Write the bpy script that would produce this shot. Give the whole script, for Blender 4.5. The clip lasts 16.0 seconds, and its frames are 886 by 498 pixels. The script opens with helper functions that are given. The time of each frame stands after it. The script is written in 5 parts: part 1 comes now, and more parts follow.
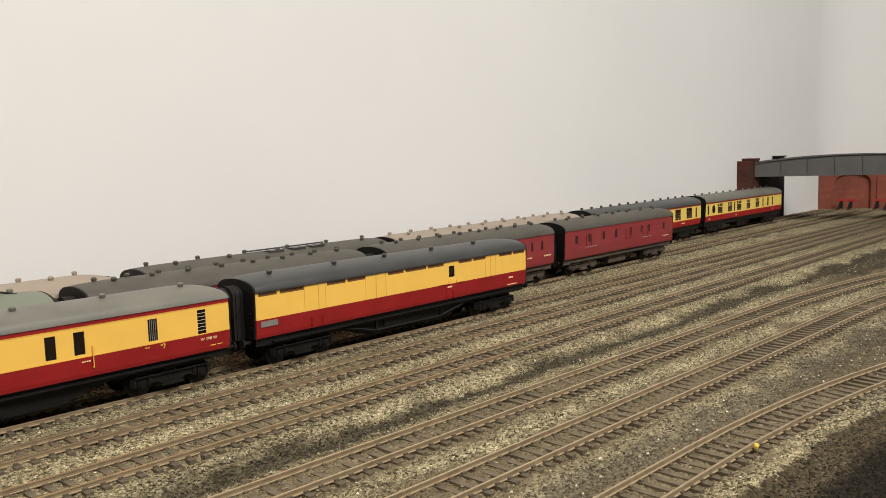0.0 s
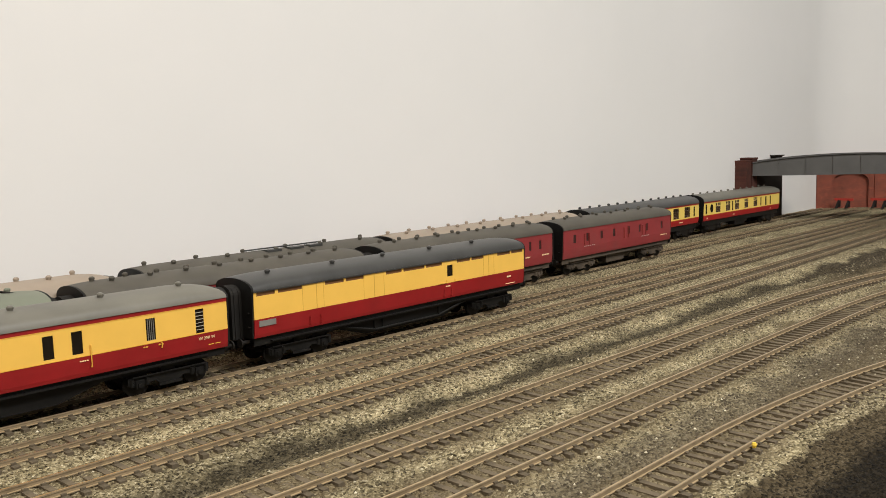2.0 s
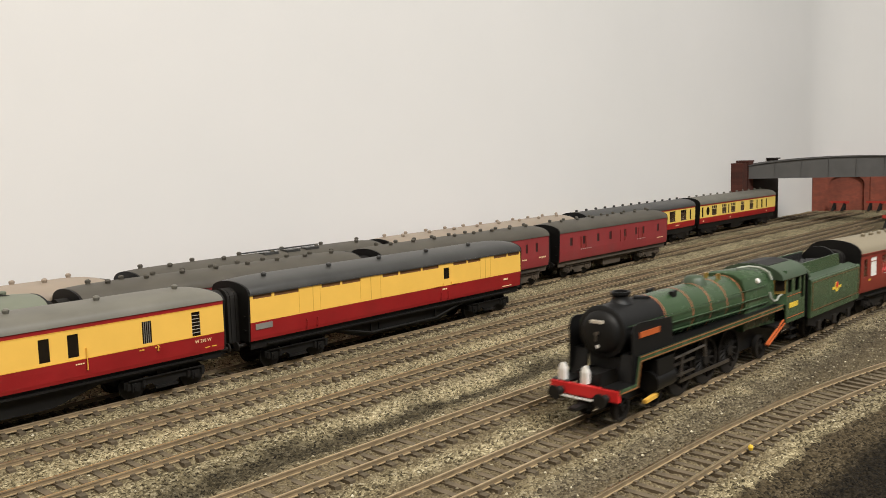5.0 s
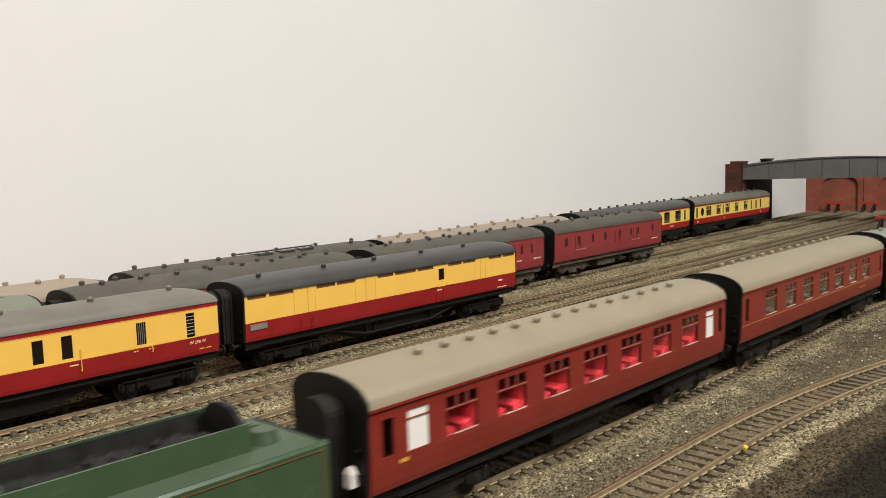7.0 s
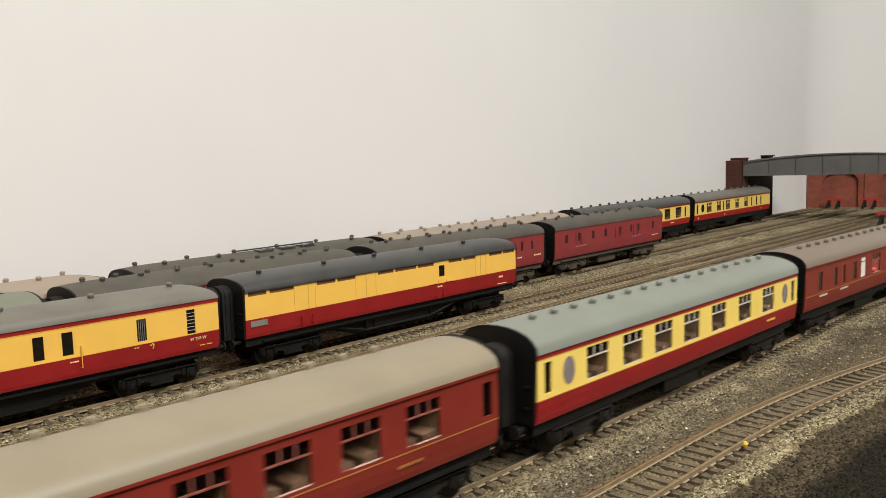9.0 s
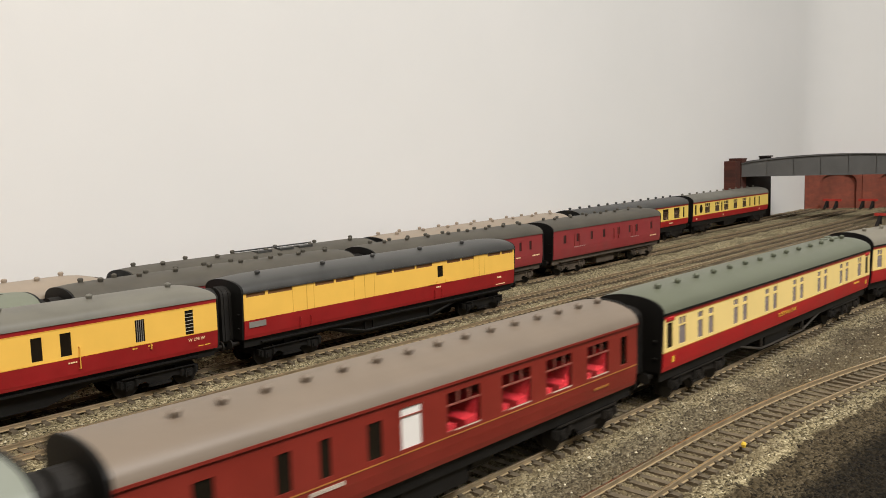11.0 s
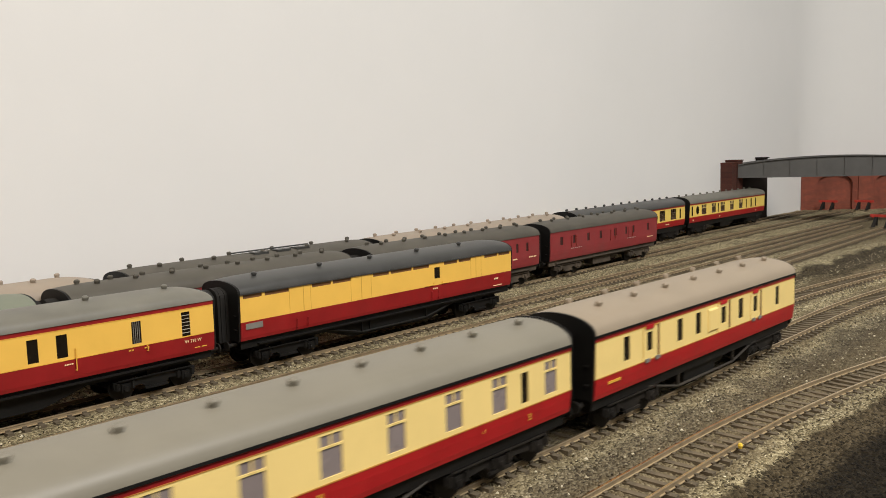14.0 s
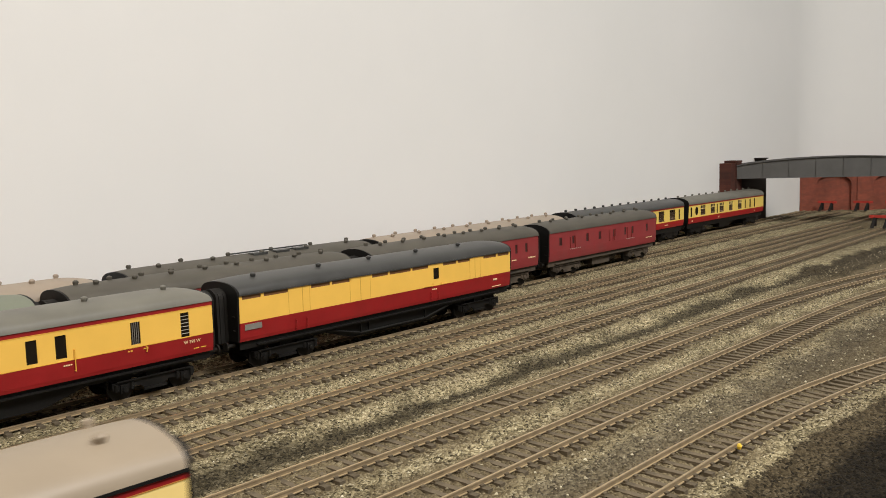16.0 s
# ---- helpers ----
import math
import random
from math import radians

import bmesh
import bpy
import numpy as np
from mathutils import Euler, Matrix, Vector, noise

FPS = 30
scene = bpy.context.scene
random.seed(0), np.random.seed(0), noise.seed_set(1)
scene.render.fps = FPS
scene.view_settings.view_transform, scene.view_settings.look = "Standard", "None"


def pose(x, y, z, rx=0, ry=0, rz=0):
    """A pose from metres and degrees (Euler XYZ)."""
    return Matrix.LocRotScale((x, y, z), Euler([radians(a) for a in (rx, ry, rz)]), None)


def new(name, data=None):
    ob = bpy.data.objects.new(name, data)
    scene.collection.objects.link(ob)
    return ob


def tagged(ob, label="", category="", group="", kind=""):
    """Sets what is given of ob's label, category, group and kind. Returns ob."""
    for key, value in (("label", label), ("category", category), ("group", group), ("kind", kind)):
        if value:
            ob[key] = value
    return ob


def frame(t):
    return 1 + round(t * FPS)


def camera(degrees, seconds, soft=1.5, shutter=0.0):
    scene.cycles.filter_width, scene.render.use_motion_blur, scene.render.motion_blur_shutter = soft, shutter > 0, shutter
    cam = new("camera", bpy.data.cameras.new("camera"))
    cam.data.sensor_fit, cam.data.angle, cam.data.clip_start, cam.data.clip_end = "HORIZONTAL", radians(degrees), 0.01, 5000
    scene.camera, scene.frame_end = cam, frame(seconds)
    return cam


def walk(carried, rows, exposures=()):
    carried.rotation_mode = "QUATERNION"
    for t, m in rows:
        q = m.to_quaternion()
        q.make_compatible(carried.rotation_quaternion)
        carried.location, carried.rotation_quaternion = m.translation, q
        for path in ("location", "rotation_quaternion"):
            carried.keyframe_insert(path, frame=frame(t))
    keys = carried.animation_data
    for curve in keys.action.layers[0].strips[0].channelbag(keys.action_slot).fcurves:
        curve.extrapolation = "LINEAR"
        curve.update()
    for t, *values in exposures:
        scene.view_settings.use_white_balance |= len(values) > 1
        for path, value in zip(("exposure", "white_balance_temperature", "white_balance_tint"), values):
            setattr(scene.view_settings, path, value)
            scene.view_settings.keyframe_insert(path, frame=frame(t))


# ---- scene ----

# ---------------------------------------------------------------- camera
EYE = (0.0, 0.0, 0.1179)
cam = camera(55.0, 16.0, 0.9, 0.36)
LEAN = -1.6
PATH = [(0, 83.532, -46.007), (0.5, 83.532, -46.073), (1, 83.484, -46.083), (1.5, 83.474, -46.12), (2, 83.474, -46.13),
        (2.5, 83.464, -46.13), (3, 83.427, -46.13), (3.5, 83.474, -46.14), (4, 83.532, -46.188), (6.5, 83.76, -46.644),
        (7, 83.703, -46.71), (7.5, 83.589, -46.72), (8, 83.532, -46.71), (8.5, 83.474, -46.682), (9, 83.474, -46.682),
        (11.5, 83.522, -46.824), (12, 83.542, -46.872), (12.5, 83.589, -46.938), (13, 83.636, -46.958), (13.5, 83.636, -46.986),
        (14, 83.599, -47.0), (14.5, 83.589, -47.053), (15, 83.599, -47.063), (15.5, 83.636, -47.063), (16, 83.646, -47.063)]
walk(cam, [(t, pose(*EYE, rx, 0, rz) @ pose(0, 0, 0, 0, 0, LEAN)) for t, rx, rz in PATH], [(0, 0.0), (4, 0.0), (6.8, 0.06), (9, 0.02), (12, -0.01), (14, -0.06), (16, -0.06)])

# ---------------------------------------------------------------- light
CEIL = 1.55
world = bpy.data.worlds.new("world")
world.use_nodes = True
world.node_tree.nodes["Background"].inputs[0].default_value = (0.9, 0.92, 1.0, 1)
world.node_tree.nodes["Background"].inputs[1].default_value = 0.03
scene.world = world


def ceiling_lamp(x, y, size_x, size_y, power, colour):
    data = bpy.data.lights.new("ceiling_lamp", "AREA")
    data.shape, data.size, data.size_y, data.energy, data.color = "RECTANGLE", size_x, size_y, power, colour
    ob = new("ceiling_lamp", data)
    ob.location = (x, y, CEIL - 0.05)
    return ob


ceiling_lamp(-0.45, -0.55, 0.6, 0.6, 27.0, (1.0, 0.895, 0.77))
ceiling_lamp(0.55, -0.95, 0.6, 0.6, 44.5, (1.0, 0.991, 0.97))

# ---------------------------------------------------------------- materials


def nodes_of(name):
    m = bpy.data.materials.new(name)
    m.use_nodes = True
    nt = m.node_tree
    return m, nt, nt.nodes["Principled BSDF"], nt.nodes.new("ShaderNodeTexCoord")


def noise_node(nt, tc, scale, detail=4.0, rough=0.6):
    n = nt.nodes.new("ShaderNodeTexNoise")
    n.inputs["Scale"].default_value, n.inputs["Detail"].default_value, n.inputs["Roughness"].default_value = scale, detail, rough
    nt.links.new(tc.outputs["Object"], n.inputs["Vector"])
    return n


def ramp_node(nt, fac, stops):
    r = nt.nodes.new("ShaderNodeValToRGB")
    while len(r.color_ramp.elements) < len(stops):
        r.color_ramp.elements.new(0.5)
    for e, (at, c) in zip(r.color_ramp.elements, stops):
        e.position, e.color = at, (*c, 1)
    nt.links.new(fac, r.inputs["Fac"])
    return r


def mix_node(nt, fac, a, b, blend="MIX"):
    m = nt.nodes.new("ShaderNodeMix")
    m.data_type, m.blend_type = "RGBA", blend
    for value, socket in ((fac, m.inputs[0]), (a, m.inputs[6]), (b, m.inputs[7])):
        if hasattr(value, "is_output"):
            nt.links.new(value, socket)
        elif isinstance(value, (int, float)):
            socket.default_value = value
        else:
            socket.default_value = (*value, 1)
    return m.outputs[2]


def bump_node(nt, bs, height, strength, distance):
    b = nt.nodes.new("ShaderNodeBump")
    b.inputs["Strength"].default_value, b.inputs["Distance"].default_value = strength, distance
    nt.links.new(height, b.inputs["Height"])
    nt.links.new(b.outputs["Normal"], bs.inputs["Normal"])


def paint(name, colour, rough=0.45, metal=0.0, vary=0.12, scale=60.0, bump=0.15, dirt=0.0, dirt_colour=(0.10, 0.085, 0.065)):
    """A painted or moulded surface: a broad drift of tone, a fine grain, faint grime."""
    m, nt, bs, tc = nodes_of(name)
    n1, n2 = noise_node(nt, tc, scale), noise_node(nt, tc, scale * 18, 2.0)
    lo, hi = tuple(c * (1 - vary) for c in colour), tuple(min(1, c * (1 + vary)) for c in colour)
    r = ramp_node(nt, n1.outputs["Fac"], [(0.3, lo), (0.7, hi)])
    col = r.outputs["Color"]
    if dirt > 0:
        n3 = noise_node(nt, tc, scale * 0.55, 6.0, 0.7)
        d = ramp_node(nt, n3.outputs["Fac"], [(0.45, (0, 0, 0)), (0.75, (dirt, dirt, dirt))])
        col = mix_node(nt, d.outputs["Color"], col, dirt_colour)
    nt.links.new(col, bs.inputs["Base Color"])
    rr = nt.nodes.new("ShaderNodeMapRange")
    rr.inputs["To Min"].default_value, rr.inputs["To Max"].default_value = max(0.03, rough - 0.08), min(1, rough + 0.12)
    nt.links.new(n1.outputs["Fac"], rr.inputs["Value"])
    nt.links.new(rr.outputs["Result"], bs.inputs["Roughness"])
    bs.inputs["Metallic"].default_value = metal
    bs.inputs["Specular IOR Level"].default_value = 0.28 if max(colour) < 0.03 else 0.45
    bump_node(nt, bs, n2.outputs["Fac"], bump, 0.0002)
    return m


def glass_mat(name, tint):
    m, nt, bs, tc = nodes_of(name)
    bs.inputs["Base Color"].default_value = (*tint, 1)
    bs.inputs["Transmission Weight"].default_value, bs.inputs["IOR"].default_value = 1.0, 1.25
    n = noise_node(nt, tc, 90)
    rr = nt.nodes.new("ShaderNodeMapRange")
    rr.inputs["To Min"].default_value, rr.inputs["To Max"].default_value = 0.02, 0.12
    nt.links.new(n.outputs["Fac"], rr.inputs["Value"])
    nt.links.new(rr.outputs["Result"], bs.inputs["Roughness"])
    return m


CREAM = paint("cream_paint", (0.84, 0.51, 0.095), 0.42, vary=0.035, dirt=0.02)
CREAM_PALE = paint("pale_cream_paint", (0.84, 0.635, 0.24), 0.42, vary=0.035, dirt=0.02)
CREAM_BRIGHT = paint("bright_cream_paint", (0.85, 0.63, 0.145), 0.42, vary=0.035, dirt=0.02)
CRIMSON = paint("crimson_paint", (0.27, 0.010, 0.012), 0.4, dirt=0.05)
CRIMSON_BRIGHT = paint("bright_crimson_paint", (0.38, 0.010, 0.013), 0.38, dirt=0.03)
MAROON = paint("maroon_paint", (0.200, 0.023, 0.015), 0.34, dirt=0.05)
MAROON_DUSTY = paint("dusty_maroon_paint", (0.245, 0.028, 0.030), 0.6, dirt=0.35, dirt_colour=(0.16, 0.07, 0.06))
ROOF_DARK = paint("dark_grey_roof", (0.047, 0.047, 0.045), 0.42, vary=0.2, scale=45, dirt=0.25, dirt_colour=(0.10, 0.095, 0.085))
ROOF_GREY = paint("mid_grey_roof", (0.150, 0.143, 0.118), 0.5, vary=0.15, scale=40, dirt=0.35, dirt_colour=(0.10, 0.095, 0.085))
ROOF_BROWN = paint("brown_grey_roof", (0.078, 0.070, 0.055), 0.6, vary=0.18, scale=40, dirt=0.3, dirt_colour=(0.06, 0.055, 0.048))
ROOF_TAN = paint("stone_grey_roof", (0.250, 0.214, 0.148), 0.5, vary=0.08, scale=30, dirt=0.12, dirt_colour=(0.2, 0.165, 0.13))
ROOF_BEIGE = paint("beige_roof", (0.31, 0.252, 0.195), 0.55, vary=0.08, scale=30, dirt=0.15, dirt_colour=(0.25, 0.21, 0.16))
ROOF_PINK = paint("pinkish_stone_roof", (0.29, 0.236, 0.172), 0.5, vary=0.06, scale=30, dirt=0.08, dirt_colour=(0.25, 0.2, 0.16))
ROOF_TAUPE = paint("taupe_roof", (0.18, 0.142, 0.108), 0.5, vary=0.07, scale=35, dirt=0.12, dirt_colour=(0.12, 0.10, 0.08))
ROOF_SAGE = paint("sage_roof", (0.165, 0.18, 0.135), 0.5, vary=0.08, scale=35, dirt=0.12)
ROOF_GREEN = paint("grey_green_roof", (0.110, 0.120, 0.083), 0.42, vary=0.08, scale=35, dirt=0.12, dirt_colour=(0.17, 0.17, 0.14))
ROOF_BLUE = paint("blue_grey_roof", (0.195, 0.212, 0.178), 0.45, vary=0.07, scale=35, dirt=0.1, dirt_colour=(0.18, 0.19, 0.18))
ROOF_PALE = paint("pale_grey_roof", (0.19, 0.174, 0.136), 0.48, vary=0.07, scale=35, dirt=0.12, dirt_colour=(0.24, 0.21, 0.17))
BLACK = paint("black_plastic", (0.006, 0.0055, 0.005), 0.55, vary=0.3, dirt=0.1, dirt_colour=(0.012, 0.010, 0.008))
BLACK_GLOSS = paint("black_satin_paint", (0.007, 0.007, 0.007), 0.38, vary=0.2)
UNDER = paint("weathered_black", (0.009, 0.0075, 0.006), 0.7, vary=0.3, dirt=0.4, dirt_colour=(0.03, 0.022, 0.015))
UNDER_BROWN = paint("rusty_underframe", (0.050, 0.038, 0.027), 0.75, vary=0.3, dirt=0.6, dirt_colour=(0.13, 0.098, 0.068))
BELLOWS = paint("grey_black_bellows", (0.010, 0.009, 0.008), 0.75, vary=0.35, scale=90, dirt=0.25, dirt_colour=(0.04, 0.034, 0.028))
TRUSS = paint("dusty_grey_truss", (0.026, 0.022, 0.018), 0.6, vary=0.25, dirt=0.5, dirt_colour=(0.10, 0.085, 0.065))
STEEL = paint("wheel_steel", (0.17, 0.15, 0.13), 0.42, metal=0.9, dirt=0.3)
GOLD = paint("gold_lining", (0.75, 0.42, 0.06), 0.4)
GOLD_DULL = paint("dull_gold_lining", (0.36, 0.15, 0.035), 0.45)
GOLD_SOFT = paint("soft_gold_lining", (0.46, 0.21, 0.04), 0.45)
OCHRE = paint("ochre_shadow_line", (0.64, 0.37, 0.06), 0.5)
ORANGE = paint("orange_lining", (0.45, 0.10, 0.025), 0.4)
WHITE = paint("white_paint", (0.78, 0.76, 0.72), 0.4, vary=0.04)
LETTER = paint("straw_lettering", (0.85, 0.66, 0.38), 0.4)
GREYBOX = paint("grey_patch", (0.20, 0.19, 0.17), 0.5)
SEAT_RED = paint("red_seat_moulding", (0.46, 0.022, 0.034), 0.5)
SEAT_BROWN = paint("brown_seat_moulding", (0.09, 0.05, 0.03), 0.5)
BAR_PALE = paint("pale_window_bar", (0.55, 0.50, 0.42), 0.35)
BAR_RED = paint("maroon_window_bar", (0.26, 0.08, 0.06), 0.35)
FROST = paint("frosted_grey_pane", (0.22, 0.185, 0.18), 0.25, vary=0.08)
DARKPANE = paint("dark_pane", (0.012, 0.009, 0.006), 0.15, vary=0.2)
SLOT = paint("brown_slot", (0.15, 0.070, 0.026), 0.5)
GLASS = glass_mat("clear_pane", (0.93, 0.93, 0.9))
GREEN = paint("brunswick_green_paint", (0.042, 0.075, 0.036), 0.24, vary=0.12, dirt=0.06)
GREEN.node_tree.nodes["Principled BSDF"].inputs["Specular IOR Level"].default_value = 0.32
GREEN_PALE = paint("dusty_green_paint", (0.048, 0.074, 0.044), 0.45, vary=0.12, dirt=0.12)
SMOKEBOX = paint("matt_black_paint", (0.006, 0.006, 0.006), 0.48, vary=0.2, dirt=0.1, dirt_colour=(0.025, 0.022, 0.018))
RED = paint("red_paint", (0.60, 0.02, 0.02), 0.45)
VENT_RED = paint("ventilator_red_paint", (0.44, 0.014, 0.018), 0.45)
DUST_PANE = paint("dusty_maroon_pane", (0.045, 0.014, 0.013), 0.4, vary=0.25)
FAINT = paint("faint_transfer", (0.36, 0.24, 0.21), 0.5)
RED_STOP = paint("buffer_red_paint", (0.42, 0.03, 0.018), 0.6, dirt=0.3)
BAND_DULL = paint("dull_boiler_band", (0.40, 0.125, 0.055), 0.4)
EDGE_LINING = paint("brown_orange_edging", (0.25, 0.10, 0.035), 0.4)
DIM_LINING = paint("dull_orange_lining", (0.13, 0.06, 0.022), 0.45)
PIPE = paint("grey_pipe", (0.30, 0.32, 0.27), 0.45)
BRASS = paint("brass", (0.55, 0.36, 0.10), 0.35, metal=0.8)
COAL = paint("coal", (0.02, 0.02, 0.02), 0.5, vary=0.4, scale=200, bump=0.8)
YELLOW = paint("yellow_transfer", (0.80, 0.55, 0.06), 0.45)
SLEEPER = paint("sleeper_brown", (0.127, 0.099, 0.062), 0.9, vary=0.4, scale=120, bump=0.5, dirt=0.5, dirt_colour=(0.05, 0.038, 0.027))
GIRDER = paint("girder_grey_paint", (0.085, 0.083, 0.080), 0.6, vary=0.12, scale=40, dirt=0.2, dirt_colour=(0.055, 0.052, 0.05))
# near black: painted shade under the bridge deck, and the dark capped pillar
SHADE_AND_DARK = paint("shade_and_dark_masonry", (0.018, 0.013, 0.011), 0.8, vary=0.2)


def rail_mat():
    m, nt, bs, tc = nodes_of("rusty_rail")
    n = noise_node(nt, tc, 150)
    r = ramp_node(nt, n.outputs["Fac"], [(0.3, (0.178, 0.132, 0.075)), (0.7, (0.295, 0.222, 0.132))])
    geo = nt.nodes.new("ShaderNodeNewGeometry")
    sep = nt.nodes.new("ShaderNodeSeparateXYZ")
    nt.links.new(geo.outputs["Normal"], sep.inputs[0])
    top = ramp_node(nt, sep.outputs["Z"], [(0.85, (0, 0, 0)), (0.97, (1, 1, 1))])
    nt.links.new(mix_node(nt, top.outputs["Color"], r.outputs["Color"], (0.66, 0.51, 0.30)), bs.inputs["Base Color"])
    nt.links.new(top.outputs["Color"], bs.inputs["Metallic"])
    rr = nt.nodes.new("ShaderNodeMapRange")
    rr.inputs["To Min"].default_value, rr.inputs["To Max"].default_value = 0.8, 0.3
    nt.links.new(top.outputs["Color"], rr.inputs["Value"])
    nt.links.new(rr.outputs["Result"], bs.inputs["Roughness"])
    return m


def wall_mat():
    m, nt, bs, tc = nodes_of("white_wall_paint")
    n1, n2 = noise_node(nt, tc, 3.0), noise_node(nt, tc, 260, 6.0)
    r = ramp_node(nt, n1.outputs["Fac"], [(0.3, (0.77, 0.765, 0.75)), (0.7, (0.81, 0.80, 0.785))])
    v = nt.nodes.new("ShaderNodeTexVoronoi")
    v.inputs["Scale"].default_value = 7.0
    nt.links.new(tc.outputs["Object"], v.inputs["Vector"])
    spot = ramp_node(nt, v.outputs["Distance"], [(0.005, (1, 1, 1)), (0.008, (0, 0, 0))])
    nt.links.new(mix_node(nt, spot.outputs["Color"], r.outputs["Color"], (0.5, 0.47, 0.42)), bs.inputs["Base Color"])
    bs.inputs["Roughness"].default_value = 0.75
    bump_node(nt, bs, n2.outputs["Fac"], 0.08, 0.0006)
    return m


def brick_mat(name="model_red_brick", tone_lo=0.75, tone_hi=1.15):
    m, nt, bs, tc = nodes_of(name)
    mp = nt.nodes.new("ShaderNodeMapping")
    mp.inputs["Rotation"].default_value = (radians(90), 0, 0)
    nt.links.new(tc.outputs["Object"], mp.inputs["Vector"])
    b = nt.nodes.new("ShaderNodeTexBrick")
    b.inputs["Scale"].default_value = 1.0
    b.inputs["Brick Width"].default_value, b.inputs["Row Height"].default_value = 0.0042, 0.0016
    b.inputs["Mortar Size"].default_value = 0.00022
    b.inputs["Color1"].default_value, b.inputs["Color2"].default_value = (0.31, 0.080, 0.042, 1), (0.22, 0.053, 0.031, 1)
    b.inputs["Mortar"].default_value = (0.13, 0.05, 0.035, 1)
    nt.links.new(mp.outputs["Vector"], b.inputs["Vector"])
    n = noise_node(nt, tc, 30)
    tone = ramp_node(nt, n.outputs["Fac"], [(0.3, (tone_lo, tone_lo, tone_lo)), (0.7, (tone_hi, tone_hi * 0.96, tone_hi * 0.96))])
    nt.links.new(mix_node(nt, 1.0, b.outputs["Color"], tone.outputs["Color"], "MULTIPLY"), bs.inputs["Base Color"])
    bs.inputs["Roughness"].default_value = 0.85
    bump_node(nt, bs, b.outputs["Fac"], -0.8, 0.0005)
    return m


def ballast_mat():
    """Grey-olive stone chips, dusted brown along the rails, cinders and dark board in bands of their own."""
    m, nt, bs, tc = nodes_of("ballast")
    v = nt.nodes.new("ShaderNodeTexVoronoi")
    v.inputs["Scale"].default_value = 900.0
    nt.links.new(tc.outputs["Object"], v.inputs["Vector"])
    sepc = nt.nodes.new("ShaderNodeSeparateColor")
    nt.links.new(v.outputs["Color"], sepc.inputs[0])
    fine = nt.nodes.new("ShaderNodeTexNoise")
    fine.inputs["Scale"].default_value, fine.inputs["Detail"].default_value = 1500.0, 3.0
    nt.links.new(tc.outputs["Object"], fine.inputs["Vector"])
    blend = nt.nodes.new("ShaderNodeMix")
    blend.inputs[0].default_value = 0.28
    nt.links.new(sepc.outputs[0], blend.inputs[2])
    spread = nt.nodes.new("ShaderNodeMapRange")
    spread.inputs["From Min"].default_value, spread.inputs["From Max"].default_value = 0.28, 0.72
    nt.links.new(fine.outputs["Fac"], spread.inputs["Value"])
    nt.links.new(spread.outputs["Result"], blend.inputs[3])
    chips = ramp_node(nt, blend.outputs[0], [(0.10, (0.024, 0.019, 0.011)), (0.32, (0.168, 0.145, 0.088)), (0.56, (0.315, 0.272, 0.170)), (0.80, (0.45, 0.397, 0.265)), (0.96, (0.70, 0.64, 0.48))])
    n1 = noise_node(nt, tc, 22, 5.0)
    n4 = noise_node(nt, tc, 160, 3.0)
    patch = ramp_node(nt, n1.outputs["Fac"], [(0.33, (0.68, 0.66, 0.61)), (0.67, (1.22, 1.19, 1.12))])
    col = mix_node(nt, 1.0, chips.outputs["Color"], patch.outputs["Color"], "MULTIPLY")
    sep = nt.nodes.new("ShaderNodeSeparateXYZ")
    nt.links.new(tc.outputs["Object"], sep.inputs[0])

    def maths(op, a, b, c=None):
        q = nt.nodes.new("ShaderNodeMath")
        q.operation = op
        for k, value in enumerate((a, b, c)):
            if value is None:
                continue
            if hasattr(value, "is_output"):
                nt.links.new(value, q.inputs[k])
            else:
                q.inputs[k].default_value = value
        return q.outputs[0]

    wob = maths("MULTIPLY_ADD", n1.outputs["Fac"], 0.034, -0.017)
    wob2 = maths("MULTIPLY_ADD", n4.outputs["Fac"], 0.012, -0.006)
    bend = maths("MULTIPLY", maths("SUBTRACT", maths("MINIMUM", sep.outputs["X"], 0.65), 0.25), -0.022)
    past = maths("MINIMUM", maths("MAXIMUM", maths("SUBTRACT", sep.outputs["X"], 0.30), 0.0), 0.42)
    edge_y = maths("ADD", maths("ADD", sep.outputs["Y"], maths("MULTIPLY", wob, 0.25)), maths("ADD", maths("MULTIPLY", wob2, 0.8), maths("MULTIPLY", maths("MULTIPLY", past, past), 0.55)))
    y = maths("ADD", maths("ADD", sep.outputs["Y"], wob), wob2)

    def band(centre, half, soft):
        along = maths("ADD", y, bend) if centre == CINDERS else y
        lean = {Y_A: LEAN_A, Y_P: LEAN_P, Y_Q: LEAN_Q}.get(centre)
        if lean:
            along = maths("SUBTRACT", y, maths("MULTIPLY", sep.outputs["X"], lean))
        d = maths("ABSOLUTE", maths("SUBTRACT", along, centre), 0.0)
        mr = nt.nodes.new("ShaderNodeMapRange")
        mr.inputs["From Min"].default_value, mr.inputs["From Max"].default_value = half + soft, half
        nt.links.new(d, mr.inputs["Value"])
        return mr.outputs["Result"]

    for centre, half, soft, amount, tint in BANDS:
        if max(tint) < 0.05:
            dark = mix_node(nt, 1.0, chips.outputs["Color"], (0.17, 0.16, 0.15), "MULTIPLY")
            col = mix_node(nt, maths("MULTIPLY", band(centre, half, soft), amount), col, dark)
        else:
            col = mix_node(nt, maths("MULTIPLY", band(centre, half, soft), amount), col, tint)
    far = nt.nodes.new("ShaderNodeMapRange")
    far.inputs["From Min"].default_value, far.inputs["From Max"].default_value = 0.36, 0.46
